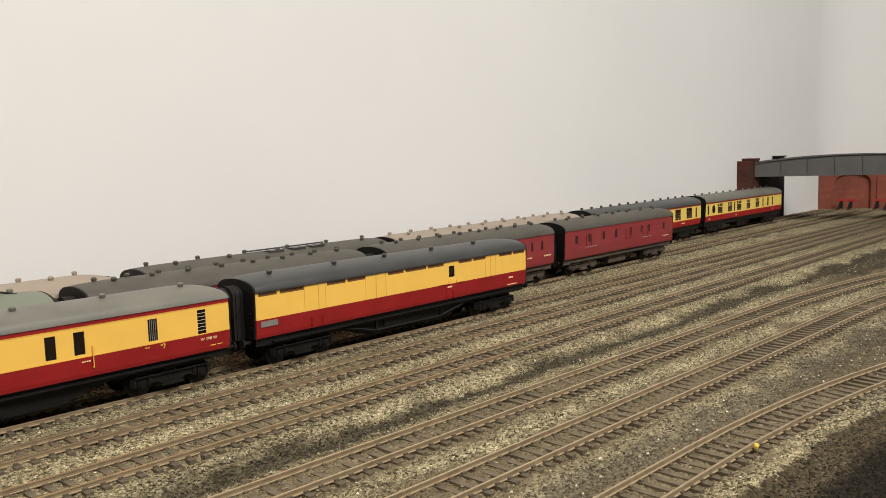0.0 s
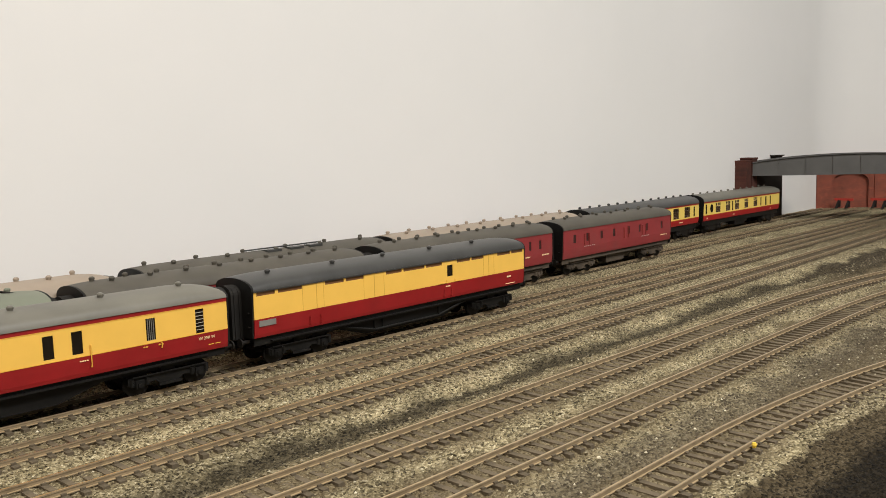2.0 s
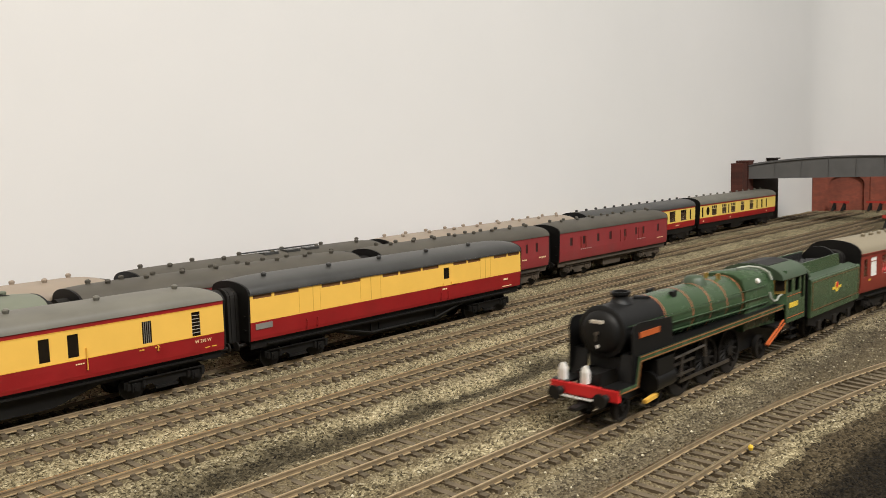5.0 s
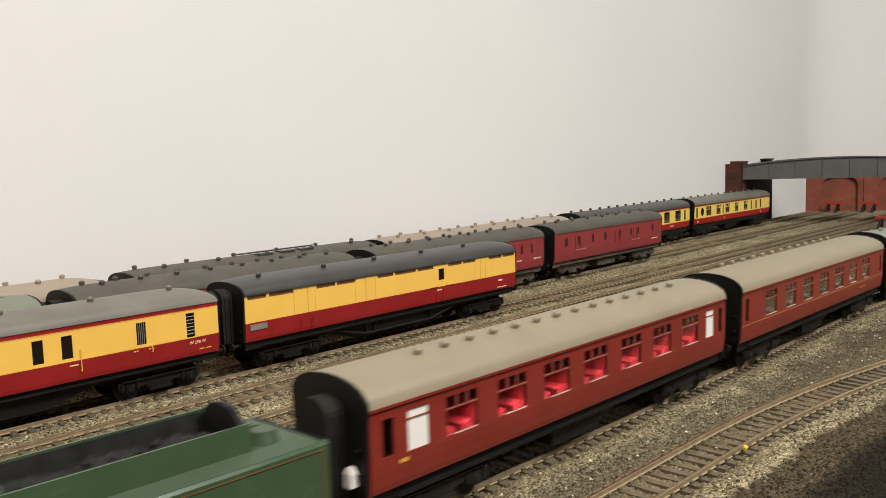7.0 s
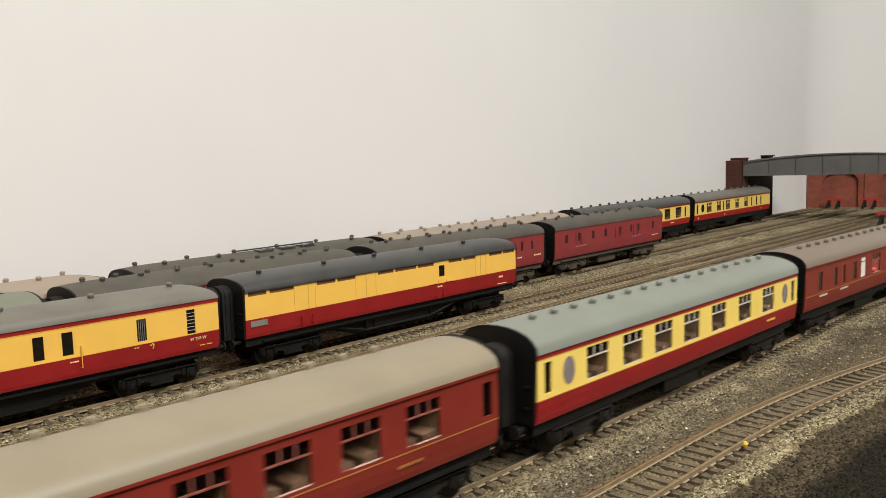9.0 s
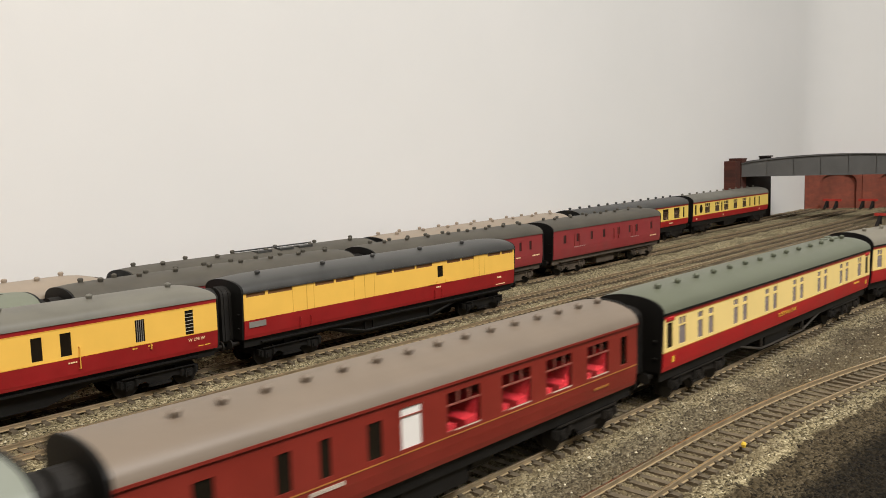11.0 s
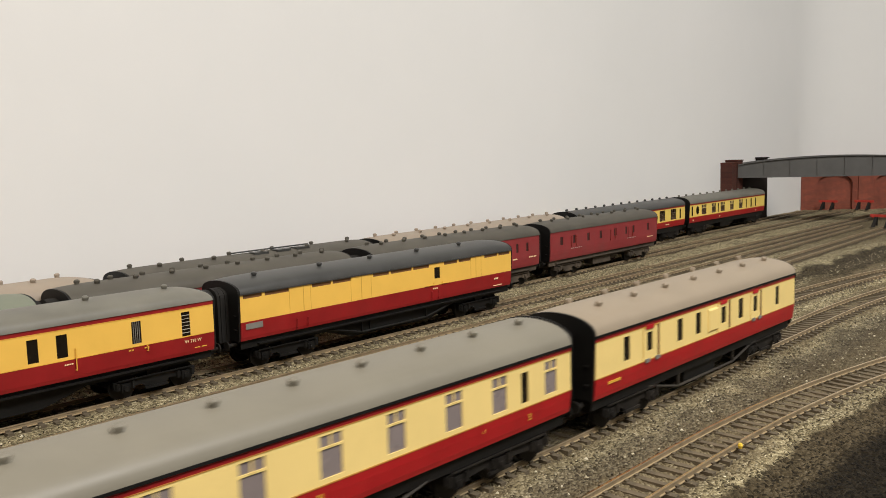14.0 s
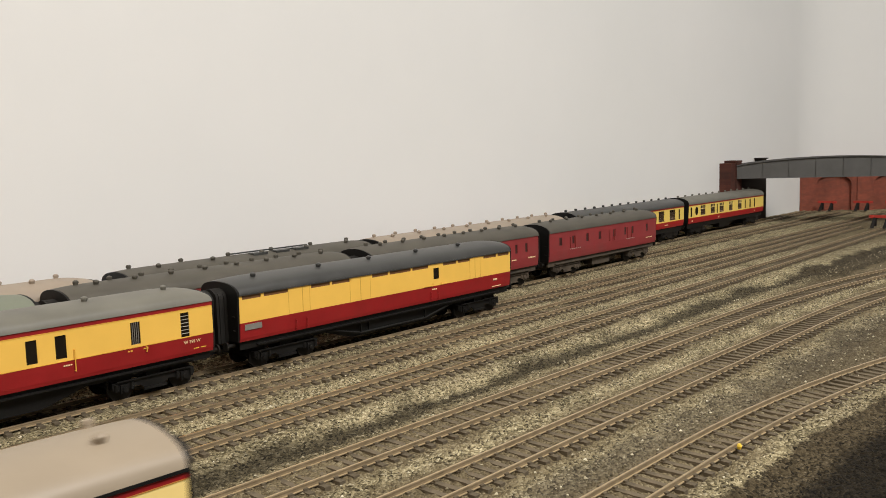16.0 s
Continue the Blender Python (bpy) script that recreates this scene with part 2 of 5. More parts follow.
    nt.links.new(maths("ADD", sep.outputs["X"], maths("MULTIPLY", wob, 6.0)), far.inputs["Value"])
    col = mix_node(nt, maths("MULTIPLY", maths("MULTIPLY", band(0.158, 0.009, 0.014), far.outputs["Result"]), 0.45), col, (0.042, 0.033, 0.023))
    end = nt.nodes.new("ShaderNodeMapRange")
    end.inputs["From Min"].default_value, end.inputs["From Max"].default_value = 0.70, 0.82
    nt.links.new(maths("ADD", sep.outputs["X"], maths("MULTIPLY", wob, 3.0)), end.inputs["Value"])
    cinder = mix_node(nt, 1.0, chips.outputs["Color"], (0.20, 0.18, 0.165), "MULTIPLY")
    col = mix_node(nt, maths("MULTIPLY", maths("MULTIPLY", band(0.279, 0.020, 0.006), end.outputs["Result"]), 0.92), col, cinder)
    ladder = nt.nodes.new("ShaderNodeMapRange")
    ladder.inputs["From Min"].default_value, ladder.inputs["From Max"].default_value = 0.92, 1.12
    nt.links.new(maths("ADD", sep.outputs["X"], maths("MULTIPLY", wob, 6.0)), ladder.inputs["Value"])
    col = mix_node(nt, maths("MULTIPLY", maths("MULTIPLY", band(0.375, 0.055, 0.02), ladder.outputs["Result"]), 0.6), col, BROWN)
    fore = maths("MULTIPLY", band(0.130, 0.008, 0.006), far.outputs["Result"])
    col = mix_node(nt, maths("MULTIPLY", fore, 0.6), col, (0.055, 0.042, 0.028))
    for near, edge, amount, tint in ((0.1262, 0.1232, 0.94, (0.17, 0.145, 0.125)), (0.1120, 0.1040, 0.9, (0.03, 0.026, 0.023))):
        low = nt.nodes.new("ShaderNodeMapRange")
        low.inputs["From Min"].default_value, low.inputs["From Max"].default_value = near, edge
        nt.links.new(edge_y, low.inputs["Value"])
        soil = mix_node(nt, 1.0, chips.outputs["Color"], tint, "MULTIPLY")
        col = mix_node(nt, maths("MULTIPLY", low.outputs["Result"], amount), col, soil)
    nt.links.new(col, bs.inputs["Base Color"])
    bs.inputs["Roughness"].default_value, bs.inputs["Specular IOR Level"].default_value = 0.85, 0.15
    bump_node(nt, bs, v.outputs["Distance"], 1.0, -0.0010)
    return m


# y of each track's centre line: three filled sidings, two empty ones, and the running lines
Y_A, Y_P, Y_Q, Y_D, Y_E, Y_F = 0.4107, 0.3624, 0.3137, 0.2515, 0.2035, 0.149
LEAN_A, LEAN_P, LEAN_Q = 0.010, 0.0238, 0.0255   # the sidings fan out a little from the running lines
BROWN = (0.112, 0.084, 0.048)
CINDERS = 0.2835
BANDS = [(Y_A, 0.012, 0.008, 0.35, BROWN), (Y_P, 0.011, 0.008, 0.45, BROWN), (Y_Q, 0.011, 0.008, 0.5, BROWN), (Y_D, 0.013, 0.009, 0.72, BROWN),
         (Y_E, 0.013, 0.009, 0.72, BROWN), (Y_F, 0.012, 0.009, 0.65, BROWN), (CINDERS, 0.005, 0.010, 0.92, (0.026, 0.023, 0.018)),
         (0.172, 0.006, 0.008, 0.55, (0.06, 0.047, 0.036))]
# the pier's brick, the same pattern at a lower tone
BRICK_DARK = brick_mat("dark_brown_brick", 0.22, 0.40)
RAIL, WALL, BRICK, BALLAST = rail_mat(), wall_mat(), brick_mat(), ballast_mat()

# ---------------------------------------------------------------- mesh helpers


class Shape:
    """Vertices and faces gathered into one mesh."""

    def __init__(self):
        self.v, self.f = [], []

    def add(self, verts, faces):
        k = len(self.v)
        self.v += [tuple(a) for a in verts]
        self.f += [tuple(k + i for i in q) for q in faces]
        return self

    def box(self, x0, x1, y0, y1, z0, z1):
        return self.add([(x0, y0, z0), (x1, y0, z0), (x1, y1, z0), (x0, y1, z0), (x0, y0, z1), (x1, y0, z1), (x1, y1, z1), (x0, y1, z1)],
                        [(0, 3, 2, 1), (4, 5, 6, 7), (0, 1, 5, 4), (1, 2, 6, 5), (2, 3, 7, 6), (3, 0, 4, 7)])

    def prism(self, x0, x1, prof):
        """A (y, z) outline, anticlockwise seen from +x, pushed along x."""
        n = len(prof)
        verts = [(x0, *q) for q in prof] + [(x1, *q) for q in prof]
        return self.add(verts, [tuple(range(n))[::-1], tuple(range(n, 2 * n))] + [(i, (i + 1) % n, n + (i + 1) % n, n + i) for i in range(n)])

    def side(self, y0, y1, prof):
        """An (x, z) outline pushed along y."""
        n = len(prof)
        verts = [(a, y0, b) for a, b in prof] + [(a, y1, b) for a, b in prof]
        return self.add(verts, [tuple(range(n)), tuple(range(n, 2 * n))[::-1]] + [(i, n + i, n + (i + 1) % n, (i + 1) % n) for i in range(n)])

    def tube(self, a, b, r0, r1=None, n=14, caps=True):
        a, b = Vector(a), Vector(b)
        r1 = r0 if r1 is None else r1
        q = (b - a).to_track_quat("Z", "Y")
        ring = [Vector((math.cos(2 * math.pi * i / n), math.sin(2 * math.pi * i / n), 0)) for i in range(n)]
        verts = [a + q @ (c * r0) for c in ring] + [b + q @ (c * r1) for c in ring]
        faces = [(i, (i + 1) % n, n + (i + 1) % n, n + i) for i in range(n)]
        if caps:
            faces += [tuple(range(n))[::-1], tuple(range(n, 2 * n))]
        return self.add(verts, faces)

    def loft(self, rings, closed=True, caps=True):
        n = len(rings[0])
        verts = [p for r in rings for p in r]
        faces = []
        for k in range(len(rings) - 1):
            for i in range(n if closed else n - 1):
                j = (i + 1) % n
                faces.append((k * n + i, k * n + j, (k + 1) * n + j, (k + 1) * n + i))
        if caps:
            faces += [tuple(range(n))[::-1], tuple(range((len(rings) - 1) * n, len(rings) * n))]
        return self.add(verts, faces)

    def pierced(self, x0, x1, z0, z1, y_out, y_in, holes):
        """An upright panel with rectangular openings (x0, x1, z0, z1) right through it."""
        xs = sorted({x0, x1, *[h[0] for h in holes], *[h[1] for h in holes]})
        zs = sorted({z0, z1, *[h[2] for h in holes], *[h[3] for h in holes]})

        def solid(i, j):
            if not (0 <= i < len(xs) - 1 and 0 <= j < len(zs) - 1):
                return False
            cx, cz = (xs[i] + xs[i + 1]) / 2, (zs[j] + zs[j + 1]) / 2
            return not any(h[0] < cx < h[1] and h[2] < cz < h[3] for h in holes)
        for i in range(len(xs) - 1):
            for j in range(len(zs) - 1):
                if not solid(i, j):
                    continue
                a, b, c, d = xs[i], xs[i + 1], zs[j], zs[j + 1]
                s = 1 if y_out < y_in else -1
                for yy, sg in ((y_out, s), (y_in, -s)):
                    q = [(a, yy, c), (b, yy, c), (b, yy, d), (a, yy, d)]
                    self.add(q if sg > 0 else q[::-1], [(0, 1, 2, 3)])
                for di, dj, e in ((-1, 0, [(a, c), (a, d)]), (1, 0, [(b, d), (b, c)]), (0, -1, [(b, c), (a, c)]), (0, 1, [(a, d), (b, d)])):
                    if not solid(i + di, j + dj):
                        (p, q), (r, t) = e
                        w = [(p, y_out, q), (r, y_out, t), (r, y_in, t), (p, y_in, q)]
                        self.add(w if s > 0 else w[::-1], [(0, 1, 2, 3)])
        return self

    def mesh(self, name, material, smooth=False):
        me = bpy.data.meshes.new(name)
        me.from_pydata(self.v, [], self.f)
        me.materials.append(material)
        if smooth:
            me.polygons.foreach_set("use_smooth", [True] * len(me.polygons))
            me.set_sharp_from_angle(angle=radians(38))
        me.update()
        return me


def part(name, shape, material, parent, label="", at=None, smooth=False):
    ob = new(name, shape if isinstance(shape, bpy.types.Mesh) else shape.mesh(name, material, smooth))
    ob.parent = parent
    if at is not None:
        ob.matrix_basis = at
    return tagged(ob, label)


def thing(name, label, category, group="", at=None):
    ob = new(name)
    ob.empty_display_size = 0.01
    if at is not None:
        ob.matrix_basis = at
    return tagged(ob, label, category, group)


def structure(name, shape, material, label, smooth=False):
    return tagged(new(name, shape.mesh(name, material, smooth)), label, "", "", "structure")


# ---------------------------------------------------------------- room
END_DIR = Vector((0.56, -0.83)).normalized()


def wall_between(a, b, z0, z1, thick):
    """A wall whose visible face runs from a to b; it thickens to the left of that line."""
    a, b = Vector(a), Vector(b)
    n = Vector((-(b - a).y, (b - a).x)).normalized() * thick
    pts = [a, b, b + n, a + n]
    return Shape().add([(*q, z0) for q in pts] + [(*q, z1) for q in pts], [(0, 3, 2, 1), (4, 5, 6, 7), (0, 1, 5, 4), (1, 2, 6, 5), (2, 3, 7, 6), (3, 0, 4, 7)])


WALL_Y, CORNER = 0.578, Vector((1.614, 0.578))
far_end = CORNER + END_DIR * 4.6
structure("wall_back", wall_between((CORNER.x + 0.1, WALL_Y), (-2.7, WALL_Y), -0.1, CEIL, -0.1), WALL, "plain matt white painted wall behind the sidings")
structure("wall_end", wall_between(CORNER, far_end, -0.1, CEIL, 0.1), WALL, "plain matt white painted end wall of the room")
# the two white walls meet in a plastered curve
R = 0.10
half = math.acos(-END_DIR.x) / 2
reach = R / math.tan(half)
centre = Vector((CORNER.x - reach, WALL_Y - R))
sweep = math.pi - 2 * half
arc = [centre + Vector((R * math.sin(sweep * k / 14), R * math.cos(sweep * k / 14))) for k in range(15)]
cove = Shape().add([(*q, z) for q in arc for z in (-0.1, CEIL)], [(2 * k, 2 * k + 1, 2 * k + 3, 2 * k + 2) for k in range(14)])
structure("wall_corner", cove, WALL, "softly rounded white plaster corner between two walls", True)
structure("wall_west", wall_between((-2.7, 0.664), (-2.7, -3.4), -0.1, CEIL, -0.1), WALL, "plain white painted wall")
structure("wall_south", wall_between((-2.7, -3.3), (4.3, -3.3), -0.1, CEIL, -0.1), WALL, "plain white painted wall")
structure("ceiling", Shape().box(-2.8, 4.4, -3.4, 0.69, CEIL, CEIL + 0.05), WALL, "plain white ceiling")


# ---------------------------------------------------------------- ground
def ground_sheet():
    rng = np.random.RandomState(4)
    xs = np.concatenate([np.linspace(-2.75, 0.03, 60), np.arange(0.05, 0.86, 0.0011), np.arange(0.862, 1.66, 0.0035), np.linspace(1.68, 4.35, 40)])
    ys = np.concatenate([np.linspace(-3.35, 0.06, 50), np.arange(0.075, 0.455, 0.0011), np.arange(0.458, 0.582, 0.004)])
    X, Y = np.meshgrid(xs, ys)

    def smooth_noise(cell, seed):
        r = np.random.RandomState(seed)
        g = r.rand(int(7.4 / cell) + 3, int(4.2 / cell) + 3)
        u, w = (X + 2.8) / cell, (Y + 3.4) / cell
        i, j = u.astype(int), w.astype(int)
        a, b = u - i, w - j
        a, b = a * a * (3 - 2 * a), b * b * (3 - 2 * b)
        return g[i, j] * (1 - a) * (1 - b) + g[i + 1, j] * a * (1 - b) + g[i, j + 1] * (1 - a) * b + g[i + 1, j + 1] * a * b
    Z = -0.0031 + (rng.rand(*X.shape) - 0.5) * 0.0010 + (smooth_noise(0.0035, 1) - 0.5) * 0.0012 + (smooth_noise(0.02, 2) - 0.5) * 0.0012
    wob = (smooth_noise(0.05, 3) - 0.5) * 0.012
    Z -= 0.0030 * np.exp(-(((Y - 0.2785 - 0.022 * np.minimum(X, 0.65) + wob) / 0.011) ** 2))
    Z -= 0.0010 * np.exp(-(((Y - 0.177 + wob) / 0.012) ** 2))
    Z -= 0.0018 / (1 + np.exp((Y - 0.121 + wob * 0.4 + 0.55 * np.clip(X - 0.30, 0, 0.42) ** 2) / 0.002))
    filled = -0.0025 + (smooth_noise(0.022, 6) - 0.45) * 0.0019 + (rng.rand(*X.shape) - 0.5) * 0.0006
    deep = -0.0023 + (smooth_noise(0.07, 9) - 0.5) * 0.0026 + (smooth_noise(0.012, 8) - 0.5) * 0.0014 + (rng.rand(*X.shape) - 0.5) * 0.0006
    deep -= 0.0010 * np.clip((X - 0.42) / 0.15, 0, 1)
    curve = 0.55 * np.clip(X - 0.30, 0, 0.42) ** 2
    lines = (Y_A + LEAN_A * X, 0.4637 + 0.02 * X, np.where(X < 1.03, 0.4955 + 0.045 * X, 0.5213 + 0.02 * X), Y_P + LEAN_P * X, Y_Q + LEAN_Q * X)
    for c in lines:
        Z = np.where((np.abs(Y - c) < 0.0095) & (X < 1.56), np.minimum(Z + 0.0001, filled), Z)
        Z = np.where((Y - c > -0.0162) & (Y - c < -0.0100) & (X < 1.56), np.minimum(Z, -0.0031 + (smooth_noise(0.03, 12) - 0.5) * 0.0026), Z)
    for c in (Y_D, Y_E, Y_F - curve):
        Z = np.where(np.abs(Y - c) < 0.0088, np.minimum(Z + 0.0003, deep), Z)
        Z = np.where((Y - c > -0.0160) & (Y - c < -0.0092), np.minimum(Z, -0.0026 + (smooth_noise(0.045, 13) - 0.5) * 0.0030), Z)
    n = len(xs)
    verts = np.stack([X, Y, Z], -1).reshape(-1, 3)
    j, i = np.meshgrid(np.arange(len(ys) - 1), np.arange(n - 1), indexing="ij")
    a = (j * n + i).ravel()
    quads = np.stack([a, a + 1, a + n + 1, a + n], 1)
    mid = (verts[quads[:, 0], :2] + verts[quads[:, 2], :2]) / 2 - np.array(CORNER)
    quads = quads[mid @ np.array((END_DIR.y, -END_DIR.x)) > -0.06]
    me = bpy.data.meshes.new("ground")
    me.vertices.add(len(verts))
    me.vertices.foreach_set("co", verts.ravel())
    me.loops.add(quads.size)
    me.loops.foreach_set("vertex_index", quads.ravel())
    me.polygons.add(len(quads))
    me.polygons.foreach_set("loop_start", np.arange(0, quads.size, 4))
    me.update(calc_edges=True)
    me.validate()
    me.materials.append(BALLAST)
    return tagged(new("ground", me), "grey-olive stone ballast with dark cinder strips on the layout", "", "", "structure")


ground_sheet()


# ---------------------------------------------------------------- track
def line_path(y, x0, x1, slope=0.0):
    return [(x0 + (x1 - x0) * k / 60, y + slope * (x0 + (x1 - x0) * k / 60)) for k in range(61)]


def running_path(step=0.01, length=4.2):
    """The running line: straight along x, then easing into a curve to the right, then straight along -y."""
    pts, x, y, h, u = [(-2.6, Y_E, 0.0, -2.6)], 0.0, Y_E, 0.0, 0.0
    while u < length:
        pts.append((x, y, h, u))
        bend = 0.0 if u < 0.60 else (1 / 1.3 if u < 0.95 else (1 / 0.62 if h > -math.pi / 2 else 0.0))
        h = max(-math.pi / 2, h - bend * step)
        x, y, u = x + math.cos(h) * step, y + math.sin(h) * step, u + step
    return pts


RUN = running_path()


def run_at(u):
    for a, b in zip(RUN, RUN[1:]):
        if u <= b[3]:
            k = (u - a[3]) / (b[3] - a[3])
            return Vector((a[0] + (b[0] - a[0]) * k, a[1] + (b[1] - a[1]) * k))
    return Vector(RUN[-1][:2])


def beside(off):
    return [(x + math.sin(-h) * off, y + math.cos(h) * off) for x, y, h, u in RUN]


SLEEPER_MESH = Shape().loft([[(-0.0016, y, -0.0050), (0.0016, y, -0.0050), (0.0014, y, -0.0023), (-0.0014, y, -0.0023)] for y in (-0.0134, 0.0134)])
for yy in (-0.0082, 0.0082):
    SLEEPER_MESH.box(-0.0010, 0.0010, yy - 0.0019, yy - 0.0007, -0.0024, -0.0015).box(-0.0010, 0.0010, yy + 0.0007, yy + 0.0019, -0.0024, -0.0015)
SLEEPER_MESH = SLEEPER_MESH.mesh("sleeper", SLEEPER)


def track(label, pts, sleepers=(0.0, 1.56)):
    t = thing("railway_track", label, "railway track", "tracks of the yard")
    P = [Vector(q) for q in pts]
    T = [(P[min(i + 1, len(P) - 1)] - P[max(i - 1, 0)]).normalized() for i in range(len(P))]
    for off in (-0.0087, 0.0087):
        rings = []
        for q, d in zip(P, T):
            n = Vector((-d.y, d.x))
            rings.append([(*(q + n * (off + a)), b) for a, b in ((-0.0008, -0.0024), (0.0008, -0.0024), (0.0008, -0.0021), (0.0003, -0.0019), (0.0003, -0.0008),
                          (0.00055, -0.0006), (0.00055, -0.0001), (0.0004, 0.0), (-0.0004, 0.0), (-0.00055, -0.0001), (-0.00055, -0.0006), (-0.0003, -0.0008), (-0.0003, -0.0019), (-0.0008, -0.0021))])
        part("rail", Shape().loft(rings), RAIL, t)
    rng = random.Random(round(P[0].y * 1000))
    s, gap = 0.0, 0.0071
    for i in range(len(P) - 1):
        seg = (P[i + 1] - P[i]).length
        while s < seg:
            q = P[i].lerp(P[i + 1], s / seg)
            if sleepers[0] < q.x < sleepers[1] and q.y > 0.05:
                d = T[i]
                part("sleeper", SLEEPER_MESH, None, t, at=pose(q.x, q.y, rng.uniform(-0.00025, 0.0), 0, 0, math.degrees(math.atan2(d.y, d.x)) + rng.uniform(-1.2, 1.2)))
            s += gap
        s -= seg
    return t


track("siding track with brown sleepers under parked vans", line_path(Y_A, -0.6, 1.59, LEAN_A))
track("siding track under parked maroon vans", line_path(0.4637, -0.6, 1.57, 0.02))
track("siding track beside the white wall", line_path(0.4955, -0.6, 1.03, 0.045) + [(1.2, 0.5453), (1.4, 0.5493), (1.56, 0.5525)])
track("empty siding track with rusty rails and brown sleepers", line_path(Y_P, -0.6, 1.285, LEAN_P))
track("empty siding track beside a strip of black cinders", line_path(Y_Q, -0.6, 1.35, LEAN_Q))
track("running line curving away, rusty rails on brown sleepers", beside(Y_D - Y_E), (0.0, 1.0))
track("running line that carries the passing train", beside(0.0), (0.0, 0.9))
track("outer line beside the dark edge of the board", [(-2.6, Y_F), (0.0, Y_F), (0.2, Y_F)] + [(0.3 + 0.03 * k, Y_F - 0.55 * (0.03 * k) ** 2) for k in range(14)], (0.0, 0.7))


# ---------------------------------------------------------------- rolling stock
HALF, CANT, TOP = 0.0180, 0.0427, 0.0518


def roof_ring(x, rise, half=HALF + 0.0006, n=14, inner=0.0):
    """One cross-section of a roof at x, flat below and bowed above."""
    out = []
    for i in range(n + 1):
        a = math.pi * i / n
        out.append((x, -half * math.cos(a), CANT - 0.0003 + (TOP - CANT) * rise * math.sin(a) ** 0.80))
    return out


def wheel_shape(r, width=0.0028, n=20):
    s = Shape()
    s.tube((0, -width / 2, 0), (0, width / 2, 0), r, n=n).tube((0, width / 2, 0), (0, width / 2 + 0.0007, 0), r + 0.0008, n=n)
    return s.tube((0, -width / 2 - 0.0006, 0), (0, -width / 2, 0), r * 0.35, r * 0.45, n=10)


WHEEL = wheel_shape(0.0063).mesh("wheel", UNDER, True)
BOGIE_CACHE = {}


def bogie_meshes(axles, material):
    key = (axles, material.name)
    if key not in BOGIE_CACHE:
        base = 0.034 if axles == 2 else 0.046
        at = [-base / 2, base / 2] if axles == 2 else [-base / 2, 0.0, base / 2]
        frame_shape = Shape()
        for y in (-0.0142, 0.0128):
            frame_shape.side(y, y + 0.0014, [(-base / 2 - 0.006, 0.0062), (-base / 2 - 0.003, 0.0052), (-0.008, 0.0066), (-0.005, 0.0042), (0.005, 0.0042), (0.008, 0.0066),
                                             (base / 2 + 0.003, 0.0052), (base / 2 + 0.006, 0.0062), (base / 2 + 0.006, 0.0098), (-base / 2 - 0.006, 0.0098)])
            o = -0.0009 if y < 0 else 0.0014
            for a in at:
                frame_shape.box(a - 0.0021, a + 0.0021, y + o, y + o + 0.0009, 0.0040, 0.0085)
                frame_shape.tube((a, y + o, 0.0060), (a, y + o + (-0.0009 if y < 0 else 0.0018), 0.0060), 0.0014, n=8)
                for k in (-1, 1):
                    frame_shape.tube((a + k * 0.0042, y + o + 0.0004, 0.0055), (a + k * 0.0042, y + o + 0.0004, 0.0092), 0.0010, n=6)
            frame_shape.box(-0.0065, 0.0065, y + o, y + o + 0.0009, 0.0034, 0.0046)
            frame_shape.box(-base / 2 - 0.004, base / 2 + 0.004, y + o * 1.5, y + o * 1.5 + 0.0006, 0.0100, 0.0106)
        frame_shape.box(-0.004, 0.004, -0.013, 0.013, 0.0075, 0.0165)
        frame_shape.box(-base / 2 - 0.006, -base / 2 - 0.0045, -0.013, 0.013, 0.0062, 0.0098).box(base / 2 + 0.0045, base / 2 + 0.006, -0.013, 0.013, 0.0062, 0.0098)
        BOGIE_CACHE[key] = (frame_shape.mesh("bogie", material), at)
    return BOGIE_CACHE[key]


def add_bogie(owner, x, axles, material, drop=0.0):
    me, at = bogie_meshes(axles, material)
    b = part("bogie", me, None, owner, at=pose(x, 0, drop))
    for a in at:
        for y, turn in ((-0.0083, 180), (0.0083, 0)):
            part("wheel", WHEEL, None, b, at=pose(a, y, 0.0063, 0, 0, turn))


VENT = Shape().loft([[(0.0018 * k * math.cos(a * math.pi / 4), 0.0016 * k * math.sin(a * math.pi / 4), z * 1.2) for a in range(8)] for k, z in ((0.85, -0.0004), (0.8, 0.0004), (1.0, 0.0008), (0.95, 0.0015), (0.5, 0.0020))])
VENT_CACHE = {}


def vent_mesh(material):
    if material.name not in VENT_CACHE:
        VENT_CACHE[material.name] = VENT.mesh("roof_vent", material, True)
    return VENT_CACHE[material.name]


KIND_Z = {"big": (0.0262, 0.0394), "door": (0.0268, 0.0388), "white": (0.0262, 0.0394), "frost": (0.0266, 0.0392), "dark": (0.0262, 0.0388), "louvre": (0.0255, 0.0385), "pair": (0.0262, 0.0388), "slot": (0.0397, 0.0421), "oval": (0.0275, 0.0385), "dim": (0.0266, 0.0380), "grid": (0.0266, 0.0380), "short": (0.0312, 0.0390), "hatch": (0.0289, 0.0372), "tall": (0.0281, 0.0385), "van": (0.0266, 0.0378), "slit": (0.0300, 0.0376)}


